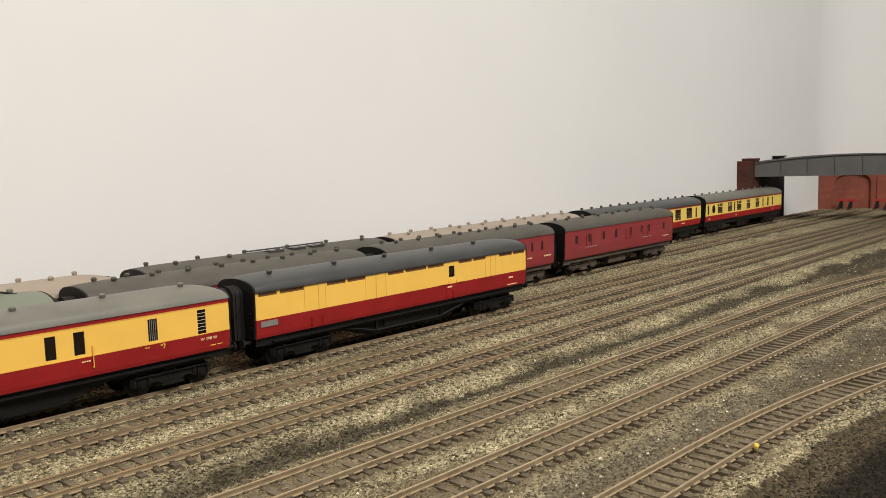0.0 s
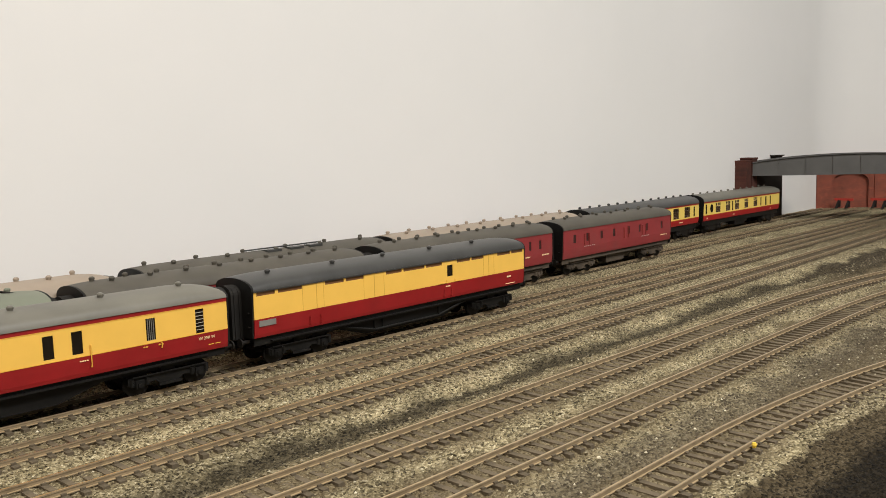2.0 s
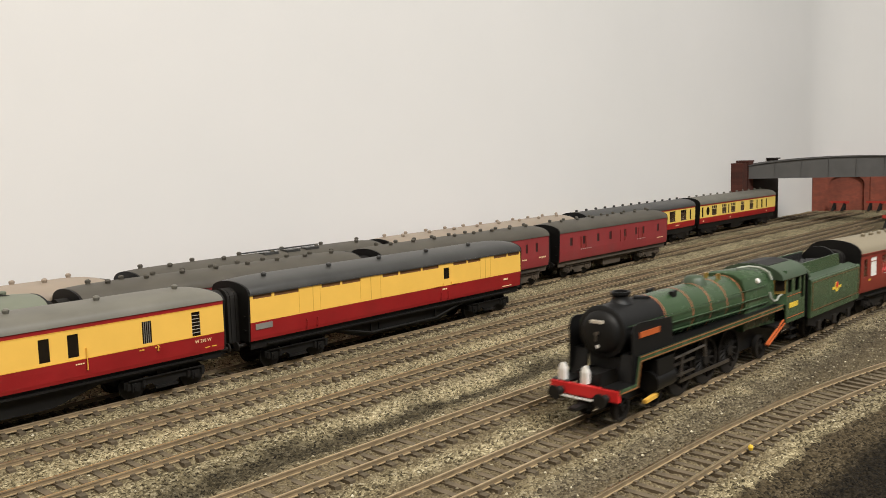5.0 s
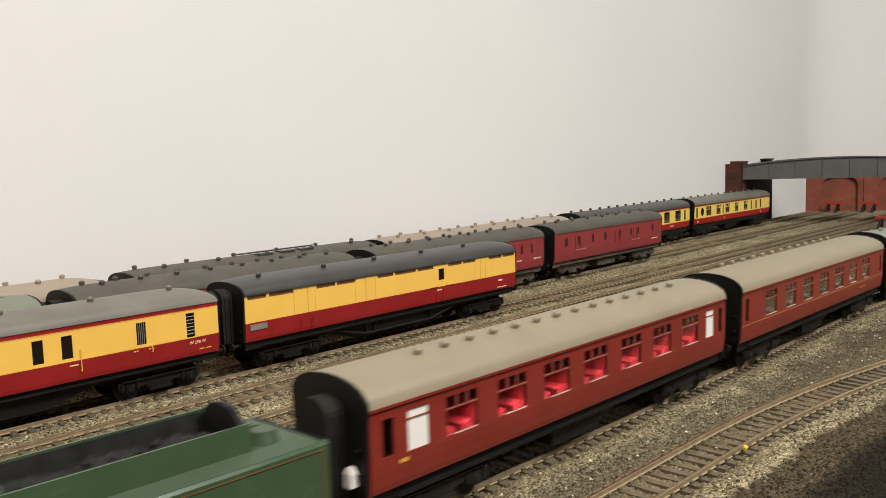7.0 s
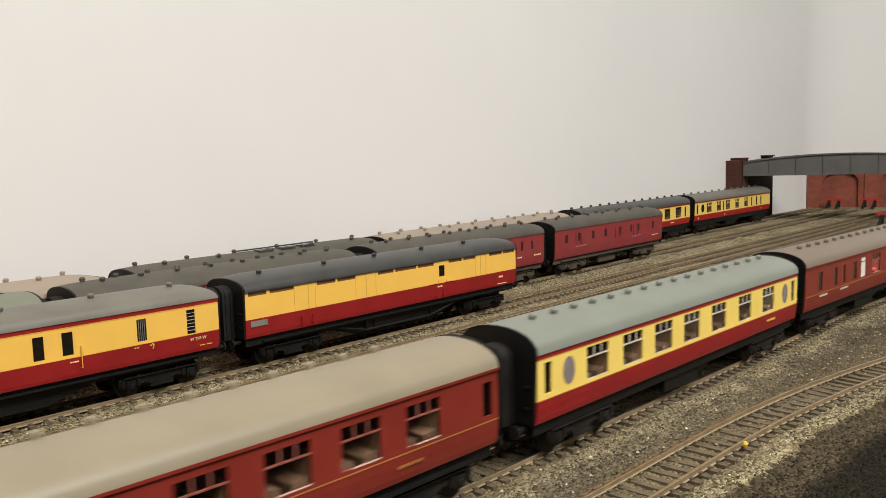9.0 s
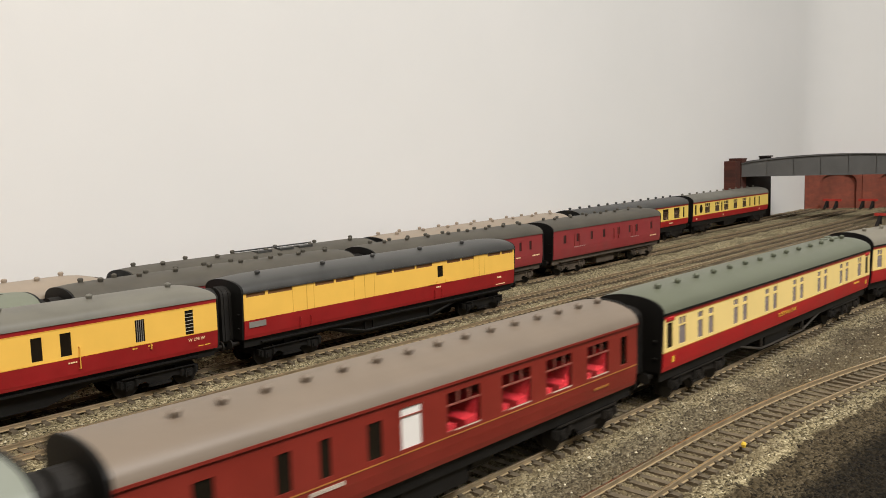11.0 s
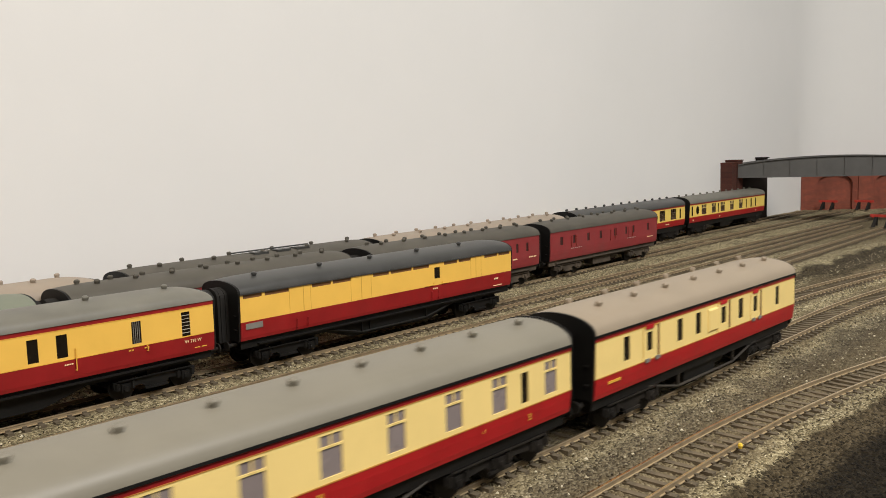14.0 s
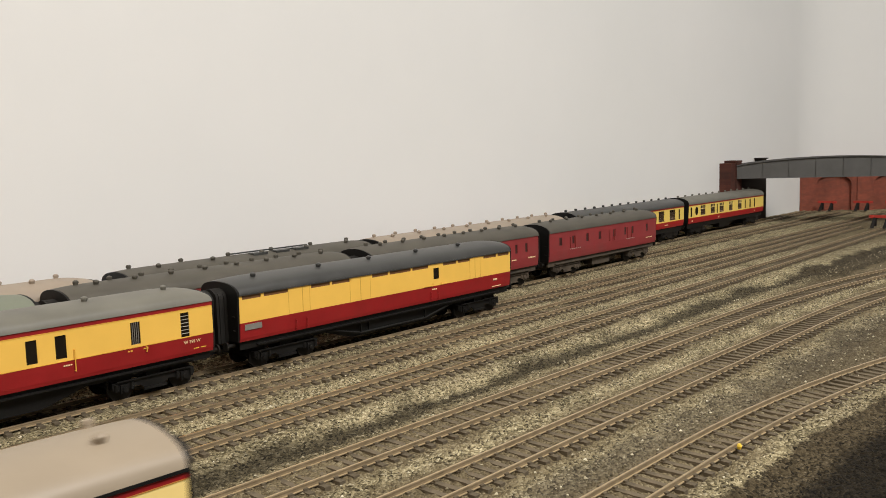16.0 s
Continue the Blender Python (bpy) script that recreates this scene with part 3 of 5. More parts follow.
def coach(label, L, upper, lower, roof_m, windows, group, category="railway coach", at=None, waist=0.0248, band=None, band_h=0.0022, vents=(), dome=0.0, axles=2, bogie_m=None, under_m=None, lining=None, seats=None, bars=None, truss=False, gutter=None, name="railway_coach", footboard=False, stretch=1.0, bot=0.0158, crown=1.0, hole_z=None, ride=0.0):
    """A corridor coach or van; x runs from its leading end (0) to its trailing end (L), z from the rail top."""
    c = thing(name, label, category, group, at)
    under_m, bogie_m, bars = under_m or BLACK, bogie_m or UNDER, bars or BAR_PALE
    BOT = bot
    L *= stretch
    windows = [(a * stretch, b * stretch, k) for a, b, k in windows]
    vents = [(x * stretch, y) for x, y in vents]
    t = 0.0010
    zc = CANT - (band_h if band else 0.0)
    holes = []
    for a, b, kind in windows:
        if kind == "oval":
            continue
        z0, z1 = KIND_Z[kind]
        if hole_z:
            z0, z1 = z0 + hole_z, z1 + hole_z
        holes.append((a / 1000, b / 1000, z0, min(z1, zc - 0.0004) if kind != "slot" else zc - 0.0003, kind))
    for s in (-1, 1):
        part("upper_side", Shape().pierced(0, L, waist, zc, s * HALF, s * (HALF - t), [h[:4] for h in holes]), upper, c)
        prof = [(-HALF, waist), (-HALF + 0.0002, waist - 0.003), (-HALF + 0.0007, BOT + 0.002), (-HALF + 0.0012, BOT), (-HALF + 0.0022, BOT), (-HALF + 0.001, waist)]
        if s > 0:
            prof = [(-y, z) for y, z in prof][::-1]
        part("lower_side", Shape().prism(0, L, prof), lower, c)
        if band:
            part("cantrail", Shape().box(0, L, *sorted((s * (HALF + 0.0001), s * (HALF - t))), zc, CANT), band, c)
        if gutter:
            part("gutter", Shape().box(-0.0003, L + 0.0003, *sorted((s * (HALF + 0.0007), s * (HALF - 0.0005))), CANT - 0.0006, CANT + 0.0003), gutter, c)
        if lining:
            part("lining", Shape().box(0.0003, L - 0.0003, *sorted((s * (HALF + 0.00012), s * (HALF - 0.0003))), waist - 0.0002, waist + 0.00022), lining, c)
            if band:
                part("lining", Shape().box(0.0003, L - 0.0003, *sorted((s * (HALF + 0.00014), s * (HALF - 0.0003))), zc - 0.00018, zc + 0.00016), lining, c)
        for a, b, z0, z1, kind in holes:
            pane_m = {"big": GLASS, "door": GLASS, "white": WHITE, "frost": FROST, "dark": DARKPANE, "louvre": DARKPANE, "pair": FROST, "slot": SLOT, "dim": DARKPANE, "grid": DARKPANE, "short": DARKPANE, "hatch": DARKPANE, "tall": DARKPANE, "van": DARKPANE, "slit": DUST_PANE}[kind]
            deep = 0.0004
            w = part("window", Shape().box(a, b, *sorted((s * (HALF - deep), s * (HALF - deep - 0.0004))), z0, z1), pane_m, c)
            w.visible_shadow = pane_m != GLASS
            fr = Shape()
            yb = sorted((s * (HALF - 0.00005), s * (HALF - 0.00045)))
            if kind == "big":
                zt = z0 + (z1 - z0) * 0.66
                fr.box(a, b, *yb, zt, zt + 0.0006).box(a, b, *yb, z0, z0 + 0.00035)
                for k in (0.33, 0.67):
                    q = a + (b - a) * k
                    fr.box(q - 0.0003, q + 0.0003, *yb, zt, z1)
            elif kind in ("frost", "pair"):
                zt = z0 + (z1 - z0) * 0.68
                fr.box(a, b, *yb, zt, zt + (0.0013 if kind == "pair" else 0.0007))
                if kind == "frost":
                    fr.box((a + b) / 2 - 0.0003, (a + b) / 2 + 0.0003, *yb, zt, z1)
            elif kind == "white":
                fr.box(a, b, *yb, z1 - 0.0030, z1 - 0.0026)
            elif kind == "louvre":
                for k in range(1, 7):
                    zz = z0 + (z1 - z0) * k / 7
                    fr.box(a, b, *yb, zz - 0.0001, zz + 0.0001)
            elif kind == "grid":
                for k in range(1, 5):
                    q = a + (b - a) * k / 5
                    fr.box(q - 0.00014, q + 0.00014, *yb, z0, z1)
            # pale strip along part of the sill, a painted glint on the glazing
            if kind == "big" and group == TRAIN and bars == BAR_RED:
                part("sill_glint", Shape().box(a + (b - a) * 0.25, b - 0.0002, *sorted((s * (HALF + 0.00006), s * (HALF - 0.0003))), z0 - 0.0001, z0 + 0.00028), BAR_PALE, w)
            if fr.v:
                part("window_bar", fr, upper if kind == "pair" else (GREYBOX if kind == "grid" else bars), w)
        for a, b, kind in windows:
            if kind == "oval":
                z0, z1 = KIND_Z[kind]
                mx, mz, rx, rz = (a + b) / 2000, (z0 + z1) / 2, (b - a) / 2000, (z1 - z0) / 2
                o = Shape().side(*sorted((s * (HALF - 0.0002), s * (HALF + 0.00015))), [(mx + rx * math.cos(q * math.pi / 10), mz + rz * math.sin(q * math.pi / 10)) for q in range(20)])
                part("oval_window", o, FROST if seats is None or group == TRAIN else DARKPANE, c, "oval window")
    # roof, bowed down at the ends where the coach has domed ends
    if dome:
        st = [(0, 0.50), (0.003, 0.66), (0.008, 0.83), (0.014, 0.94), (0.022, 1.0), (L - 0.022, 1.0), (L - 0.014, 0.94), (L - 0.008, 0.83), (L - 0.003, 0.66), (L, 0.50)]
        st = [(x, (1 - (1 - r) * dome) * crown) for x, r in st]
    else:
        st = [(0, 0.97 * crown), (0.0008, crown), (L - 0.0008, crown), (L, 0.97 * crown)]
    part("roof", Shape().loft([roof_ring(x, r) for x, r in st]), roof_m, c, smooth=True)
    for x, y in vents:
        a = math.acos(max(-1, min(1, -y / 1000 / (HALF + 0.0006))))
        part("roof_vent", vent_mesh(roof_m), None, c, at=pose(x / 1000, y / 1000, CANT + (TOP - CANT) * crown * math.sin(a) ** 0.8 - 0.0003, -y * 1.6))
    # ends, gangways, buffers, couplings
    rise = (0.5 * dome + 1.0 * (1 - dome)) * crown
    for x, d in ((0, -1), (L, 1)):
        ring = [(q[1] * 0.985, q[2] + (0.0003 if not dome else 0.0)) for q in roof_ring(x, rise)]
        prof = [(-HALF + 0.0012, BOT)] + ring + [(HALF - 0.0012, BOT)]
        part("end_panel", Shape().prism(*sorted((x + d * 0.0002, x + d * 0.0012)), prof[::-1]), BLACK, c)
        g = []
        for i in range(11):
            a = math.pi * i / 10
            g.append((-0.0078 * math.cos(a), 0.0405 + 0.0050 * math.sin(a)))
        gw = Shape()
        for k in range(4):
            w0 = 1.0 if k % 2 == 0 else 0.93
            gprof = [(-0.0078 * w0, 0.0150)] + [(y * w0, z) for y, z in g] + [(0.0078 * w0, 0.0150)]
            gw.prism(*sorted((x + d * (0.0011 + 0.0016 * k), x + d * (0.0029 + 0.0016 * k))), gprof[::-1])
        part("gangway", gw, BELLOWS, c)
        for y in (-0.0115, 0.0115):
            part("buffer", Shape().tube((x, y, 0.0135), (x + d * 0.0055, y, 0.0135), 0.0011, n=10).tube((x + d * 0.0055, y, 0.0135), (x + d * 0.0063, y, 0.0135), 0.0027, n=12), UNDER, c)
            part("end_step", Shape().box(*sorted((x + d * 0.0012, x + d * 0.0022)), y * 1.25 - 0.001, y * 1.25 + 0.001, 0.030, 0.0306).box(*sorted((x + d * 0.0012, x + d * 0.0022)), y * 1.25 - 0.001, y * 1.25 + 0.001, 0.022, 0.0226), UNDER, c)
        part("coupling", Shape().box(*sorted((x, x + d * 0.0098)), -0.0016, 0.0016, 0.0085, 0.0105), BLACK, c)
    part("underframe", Shape().box(0.001, L - 0.001, -0.0150, -0.0138, 0.0108, BOT).box(0.001, L - 0.001, 0.0138, 0.0150, 0.0108, BOT).box(0.001, L - 0.001, -0.014, 0.014, 0.0138, BOT), under_m, c)
    mid = L / 2
    if truss:
        tr = Shape()
        for y in (-0.0146, 0.0146):
            for a, b in (((mid - 0.058, 0.0112), (mid - 0.030, 0.0050)), ((mid - 0.030, 0.0050), (mid + 0.030, 0.0050)), ((mid + 0.030, 0.0050), (mid + 0.058, 0.0112))):
                tr.tube((a[0], y, a[1]), (b[0], y, b[1]), 0.00065, n=6)
            tr.box(mid - 0.0305, mid - 0.0295, y - 0.0006, y + 0.0006, 0.005, 0.011).box(mid + 0.0295, mid + 0.0305, y - 0.0006, y + 0.0006, 0.005, 0.011)
        part("truss", tr, TRUSS if group == TRAIN else under_m, c)
    part("battery_box", Shape().side(-0.0135, -0.0035, [(mid - 0.021, 0.0042), (mid + 0.010, 0.0042), (mid + 0.011, 0.0052), (mid + 0.011, 0.0135), (mid - 0.022, 0.0135), (mid - 0.022, 0.0052)]), under_m, c)
    part("battery_box", Shape().side(0.0035, 0.0135, [(mid - 0.004, 0.0046), (mid + 0.017, 0.0046), (mid + 0.018, 0.0130), (mid - 0.005, 0.0130)]), under_m, c)
    part("brake_cylinder", Shape().tube((mid + 0.016, -0.0075, 0.0085), (mid + 0.026, -0.0075, 0.0085), 0.0036, n=12).tube((mid + 0.026, -0.0075, 0.0085), (mid + 0.034, -0.0075, 0.0085), 0.0010, n=6), under_m, c)
    if ride:
        for y in (-0.0128, 0.0116):
            part("side_girder", Shape().side(y, y + 0.0012, [(mid - 0.036, 0.0050 - ride), (mid + 0.036, 0.0050 - ride), (mid + 0.062, 0.0105), (mid + 0.062, BOT), (mid - 0.062, BOT), (mid - 0.062, 0.0105)]), under_m, c)
        # dark block added below the floor, standing in for the shade there
        part("dark_underfill", Shape().box(0.020, L - 0.020, -0.0110, 0.0110, 0.0090, 0.0140), under_m, c)
    if footboard:
        part("footboard", Shape().box(0.012, L - 0.012, -0.0172, -0.0150, 0.0122, 0.0129), under_m, c)
    base = 0.034 if axles == 2 else 0.046
    inset = base / 2 + 0.017
    add_bogie(c, inset, axles, bogie_m, -ride)
    add_bogie(c, L - inset, axles, bogie_m, -ride)
    # inside: floor, corridor partition and seats
    part("floor", Shape().box(0.0012, L - 0.0012, -HALF + 0.0025, HALF - 0.0025, BOT, BOT + 0.002), SEAT_BROWN, c)
    if seats:
        bigs = [(a, b) for a, b, k in windows if k == "big"]
        part("partition", Shape().box(0.004, L - 0.004, 0.0045, 0.0052, BOT + 0.002, CANT - 0.0016), SEAT_BROWN, c)
        for a, b in bigs:
            for q, s in ((a / 1000 - 0.003, 1), (b / 1000 + 0.003, -1)):
                part("seat", Shape().side(-0.0160, 0.0040, [(q, BOT + 0.002), (q + s * 0.0085, BOT + 0.002), (q + s * 0.0088, 0.0275), (q + s * 0.0040, 0.0285), (q + s * 0.0020, 0.0350), (q - s * 0.0008, 0.0350)][::s]), seats, c)
    return c


def lettering(owner, text, x, z, height, material, side=-1):
    """Raised transfer letters on the side of a coach."""
    data = bpy.data.curves.new("lettering", "FONT")
    data.body, data.size, data.extrude, data.align_x, data.resolution_u = text, height, 0.00004, "CENTER", 2
    data.space_character = 1.3 if len(text) > 8 else 1.0
    tmp = bpy.data.objects.new("lettering", data)
    me = bpy.data.meshes.new_from_object(tmp)
    bpy.data.objects.remove(tmp)
    me.materials.clear()
    me.materials.append(material)
    yy = HALF - (0.0006 if z < 0.019 else 0.0002) + 0.0001
    return part("lettering", me, None, owner, text.lower() + " lettering", at=pose(x, -yy, z, 90, 0, 0))


def bars_of_text(owner, x0, x1, z, h, material, n=5, y=HALF):
    s = Shape()
    w = (x1 - x0) / n
    for k in range(n):
        s.box(x0 + k * w, x0 + k * w + w * 0.72, -y - 0.00012, -y + 0.0012, z, z + h)
    return part("transfer", s, material, owner, "small illegible transfer")


def handrail(owner, x, z0, z1, material, y=HALF):
    return part("handrail", Shape().tube((x, -y - 0.0008, z0), (x, -y - 0.0008, z1), 0.00028, n=6).tube((x, -y - 0.0008, z0), (x, -y + 0.0004, z0), 0.00028, n=6).tube((x, -y - 0.0008, z1), (x, -y + 0.0004, z1), 0.00028, n=6), material, owner)


def door_lines(owner, x0, x1, z0, z1, material, y=HALF):
    """Fine raised edges round a door."""
    w = 0.00022
    s = Shape().box(x0, x0 + w, -y - 0.0001, -y + 0.0003, z0, z1).box(x1 - w, x1, -y - 0.0001, -y + 0.0003, z0, z1).box(x0, x1, -y - 0.0001, -y + 0.0003, z1 - w, z1)
    return part("door_edge", s, material, owner)


def pairs(*xs):
    return list(zip(xs[::2], xs[1::2]))


def row(x0, x1, n, y):
    return [(x0 + (x1 - x0) * k / (n - 1), y) for k in range(n)]


def on_a(x, k):
    """A van on the first siding, of k times the usual size, its body 2 mm up."""
    return pose(x, Y_A + LEAN_A * (x + 0.12), 0.0020, 0, 0, math.degrees(math.atan(LEAN_A))) @ Matrix.Scale(k, 4)


def on_b(x):
    return pose(x, 0.4637 + 0.02 * x, 0, 0, 0, math.degrees(math.atan(0.02)))


def on_c(x):
    return pose(x, 0.4955 + 0.045 * x, 0, 0, 0, math.degrees(math.atan(0.045)))


TRAIN = "coaches of the passing train"
SIDING = "vans and coaches parked in the sidings"
# ---- first siding: two crimson and cream vans
c1 = coach("crimson and cream full brake van with grey domed roof, parked", 0.256, CREAM, CRIMSON, ROOF_GREY,
           [(a + 137.6, b + 137.6, k) for a, b, k in ((19.7, 24.8, "van"), (33.2, 38.5, "van"), (71.0, 76.2, "grid"), (99.1, 104.1, "louvre"))] + [(30, 35.5, "van"), (62, 67.5, "van"), (100, 105.5, "van")],
           SIDING, "parcels van", on_a(-0.0075, 0.981), ride=0.0020, bogie_m=BLACK, bot=0.0150, crown=0.86, waist=0.0252, band=CRIMSON, band_h=0.0026, vents=row(20, 236, 6, -3.5), dome=0.85, lining=GOLD, name="parcels_van", footboard=True)
lettering(c1, "W 298 W", 0.2430, 0.0215, 0.0024, LETTER)
bars_of_text(c1, 0.2440, 0.2525, 0.0180, 0.0004, YELLOW, 2, HALF - 0.0006)
bars_of_text(c1, 0.1740, 0.1785, 0.0226, 0.0006, LETTER, 4)
handrail(c1, 0.1795, 0.0195, 0.0300, GOLD)
for q in (0.2065, 0.2150):
    bars_of_text(c1, q, q + 0.003, 0.0233, 0.0007, GOLD, 2)
handrail(c1, 0.2165, 0.0220, 0.0245, GOLD)

c2 = coach("crimson and cream van with dark roof and ventilation slots", 0.2424, CREAM, CRIMSON, ROOF_DARK,
           [(2, 14.5, "slot"), (16.5, 33.5, "slot"), (50.5, 65, "slot"), (66.5, 81.5, "slot"), (100, 114, "slot"), (115.5, 135, "slot"), (136.5, 152, "slot"), (167, 181, "slot"), (182.5, 196, "slot"), (211, 226, "slot"), (227.5, 241, "slot"), (157, 162.7, "short")],
           SIDING, "parcels van", on_a(0.2608, 0.9855), ride=0.0020, bogie_m=BLACK, stretch=1.014, bot=0.0158, crown=0.90, waist=0.0266, dome=0.35, vents=[(x, -6) for x in (18, 66, 108, 152, 196)], name="parcels_van", truss=True, footboard=True, gutter=ROOF_DARK)
for a, b in ((34, 44.5), (44.5, 50), (82, 91), (91, 99.5), (198, 204), (204, 210)):
    door_lines(c2, a / 1000, b / 1000, 0.0268, 0.0422, OCHRE)
part("number_patch", Shape().box(0.0030, 0.0145, -HALF - 0.0001, -HALF + 0.001, 0.0222, 0.0255), GREYBOX, c2, "blank grey number patch")
bars_of_text(c2, 0.2250, 0.2300, 0.0222, 0.0012, LETTER, 3)
bars_of_text(c2, 0.2240, 0.2390, 0.0172, 0.0005, LETTER, 1, HALF - 0.0006)
bars_of_text(c2, 0.1575, 0.1625, 0.0240, 0.0009, LETTER, 3)
for a, b in ((0.1490, 0.1577), (0.1663, 0.1734)):
    part("handrail", Shape().tube((a, -HALF - 0.0007, 0.0272), (b, -HALF - 0.0007, 0.0272), 0.00025, n=6).tube((a if a > 0.16 else b, -HALF - 0.0007, 0.0272), (a if a > 0.16 else b, -HALF - 0.0007, 0.0290), 0.00025, n=6), GOLD, c2)
for q in (0.0390, 0.0470, 0.1560, 0.1630):
    handrail(c2, q, 0.0175, 0.0225, CRIMSON, HALF - 0.0003)

# ---- second siding: dusty maroon vans
def maroon_van(x0, L, windows, vents, label, stretch=1.0177):
    windows = [(a + 0.4, b - 0.4, "slit") for a, b, k in windows]
    v = coach(label, L, MAROON_DUSTY, MAROON_DUSTY, ROOF_BROWN, windows, SIDING, "parcels van", on_b(x0), stretch=stretch, vents=vents, name="parcels_van", under_m=UNDER_BROWN, bogie_m=UNDER_BROWN, hole_z=-0.0004, dome=0.25, footboard=True)
    return v


b3 = maroon_van(0.6364, 0.1947, [(15, 20.3, "dim"), (35.9, 40.5, "dim"), (59.5, 64.4, "dim"), (81.2, 86.3, "dim"), (107.9, 113.2, "dim"), (129.3, 133.7, "dim"), (143.6, 148.1, "dim"), (173.3, 178, "dim")],
                row(12, 184, 9, 2) + row(20, 176, 7, -5), "dusty maroon parcels van with brown-grey roof, parked", 1.05)
for a, b in ((0.034, 0.054), (0.140, 0.158)):
    bars_of_text(b3, a, b, 0.0245, 0.0008, FAINT, 6)
bars_of_text(b3, 0.182, 0.196, 0.0222, 0.0009, LETTER, 5)
for q in (0.034, 0.0425, 0.106, 0.1145, 0.142, 0.1495):
    handrail(b3, q, 0.0265, 0.0365, MAROON)
b2 = maroon_van(0.4127, 0.2024, [(182.5, 186.6, "dim"), (168, 172, "dim"), (140, 144, "dim"), (100, 104, "dim"), (60, 64, "dim"), (20, 24, "dim")], row(12, 192, 10, 2) + row(20, 186, 8, -5), "maroon parcels van with brown-grey roof, parked")
bars_of_text(b2, 0.1905, 0.2015, 0.0235, 0.0012, LETTER, 5)
bars_of_text(b2, 0.166, 0.173, 0.0235, 0.0010, LETTER, 4)
b1 = maroon_van(0.1918, 0.197, [(30, 34, "dim"), (70, 74, "dim"), (110, 114, "dim"), (150, 154, "dim")], row(12, 186, 10, 2) + row(20, 180, 8, -5), "maroon van with dark brown-grey vented roof, parked")
b0 = coach("maroon coach with grey-green roof, parked in the siding", 0.24, MAROON_DUSTY, MAROON_DUSTY, ROOF_SAGE, [(30 + 26 * k, 44 + 26 * k, "dim") for k in range(7)], SIDING, stretch=1.0177, at=on_b(-0.0708), dome=0.3, vents=row(15, 225, 6, 0))
part("roof_pipe", Shape().tube((0.10, 0.0, TOP + 0.0006), (0.225, 0.0, TOP + 0.0006), 0.0006, n=6).tube((0.225, 0.0, TOP + 0.0006), (0.235, -0.004, TOP - 0.002), 0.0006, n=6), UNDER, b0)

# ---- third siding, along the wall
BIGS = pairs(32.3, 46.6, 61.2, 74.3, 87.7, 101.3, 117.0, 129.3, 145.5, 158.3)
c5 = coach("crimson and cream coach with oval window and mid-grey roof", 0.2334, CREAM_BRIGHT, CRIMSON_BRIGHT, ROOF_GREY,
           [(4.5, 9, "dark"), (16.8, 25, "oval"), (79, 82.5, "dark")] + [(a, b, "big") for a, b in BIGS] + [(168, 172, "dark"), (184, 189, "dark"), (199.5, 204, "dark")],
           SIDING, stretch=1.0926, bot=0.0172, at=pose(1.0406, 0.5421, 0, 0, 0, 1.15), band=CRIMSON, vents=row(8, 225, 12, 2), lining=GOLD, seats=SEAT_BROWN, bars=CREAM_PALE)
for q in (0.009, 0.092, 0.22):
    bars_of_text(c5, q, q + 0.003, 0.0195, 0.0020, LETTER, 1)
c4 = coach("crimson and cream coach with dark vented roof, parked", 0.2467, CREAM_BRIGHT, CRIMSON_BRIGHT, ROOF_DARK,
           [(28 + 30 * k, 43 + 30 * k, "big") for k in range(5)] + [(178.9, 193.9, "big"), (207.8, 223.4, "big"), (232, 236.4, "dark")], SIDING, stretch=1.0685, bot=0.0172, at=on_c(0.7617), band=CRIMSON, vents=row(8, 236, 13, 2), lining=GOLD, seats=SEAT_BROWN, bars=SEAT_BROWN)
bars_of_text(c4, 0.2080, 0.2180, 0.0205, 0.0012, LETTER, 5)
w3 = [(20 + 30 * k, 34 + 30 * k, "dim") for k in range(8)]
c3 = coach("maroon coach with beige vented roof, parked by the wall", 0.255, MAROON, MAROON, ROOF_BEIGE, w3, SIDING, stretch=1.067, bot=0.0172, at=on_c(0.4659), vents=row(8, 248, 11, 2) + row(20, 236, 8, -7), dome=0.2)
cb = coach("maroon coach with mid-grey vented roof, parked by the wall", 0.2100, MAROON, MAROON, ROOF_BROWN, w3[:6], SIDING, stretch=0.993, bot=0.0172, at=on_c(0.2464), vents=row(10, 200, 6, 4) + row(25, 190, 5, -6), dome=0.2)
for q in (0.098, 0.118, 0.136):
    part("roof_hatch", Shape().box(q, q + 0.012, -0.009, -0.002, TOP - 0.0016, TOP + 0.0004), ROOF_DARK, cb)
part("roof_pipe", Shape().tube((0.085, 0.001, TOP + 0.0008), (0.155, 0.001, TOP + 0.0008), 0.0006, n=6), ROOF_DARK, cb)
ca = coach("maroon coach with beige domed roof, parked by the wall", 0.2500, MAROON, MAROON, ROOF_BEIGE, w3, SIDING, stretch=1.041, bot=0.0172, at=on_c(-0.0320), vents=row(14, 232, 8, 3) + row(30, 215, 6, -5), dome=0.7)

# ---- the passing train
OFFSETS = {}


def run(ob, u0, L):
    OFFSETS[ob] = (u0, L)
    return ob


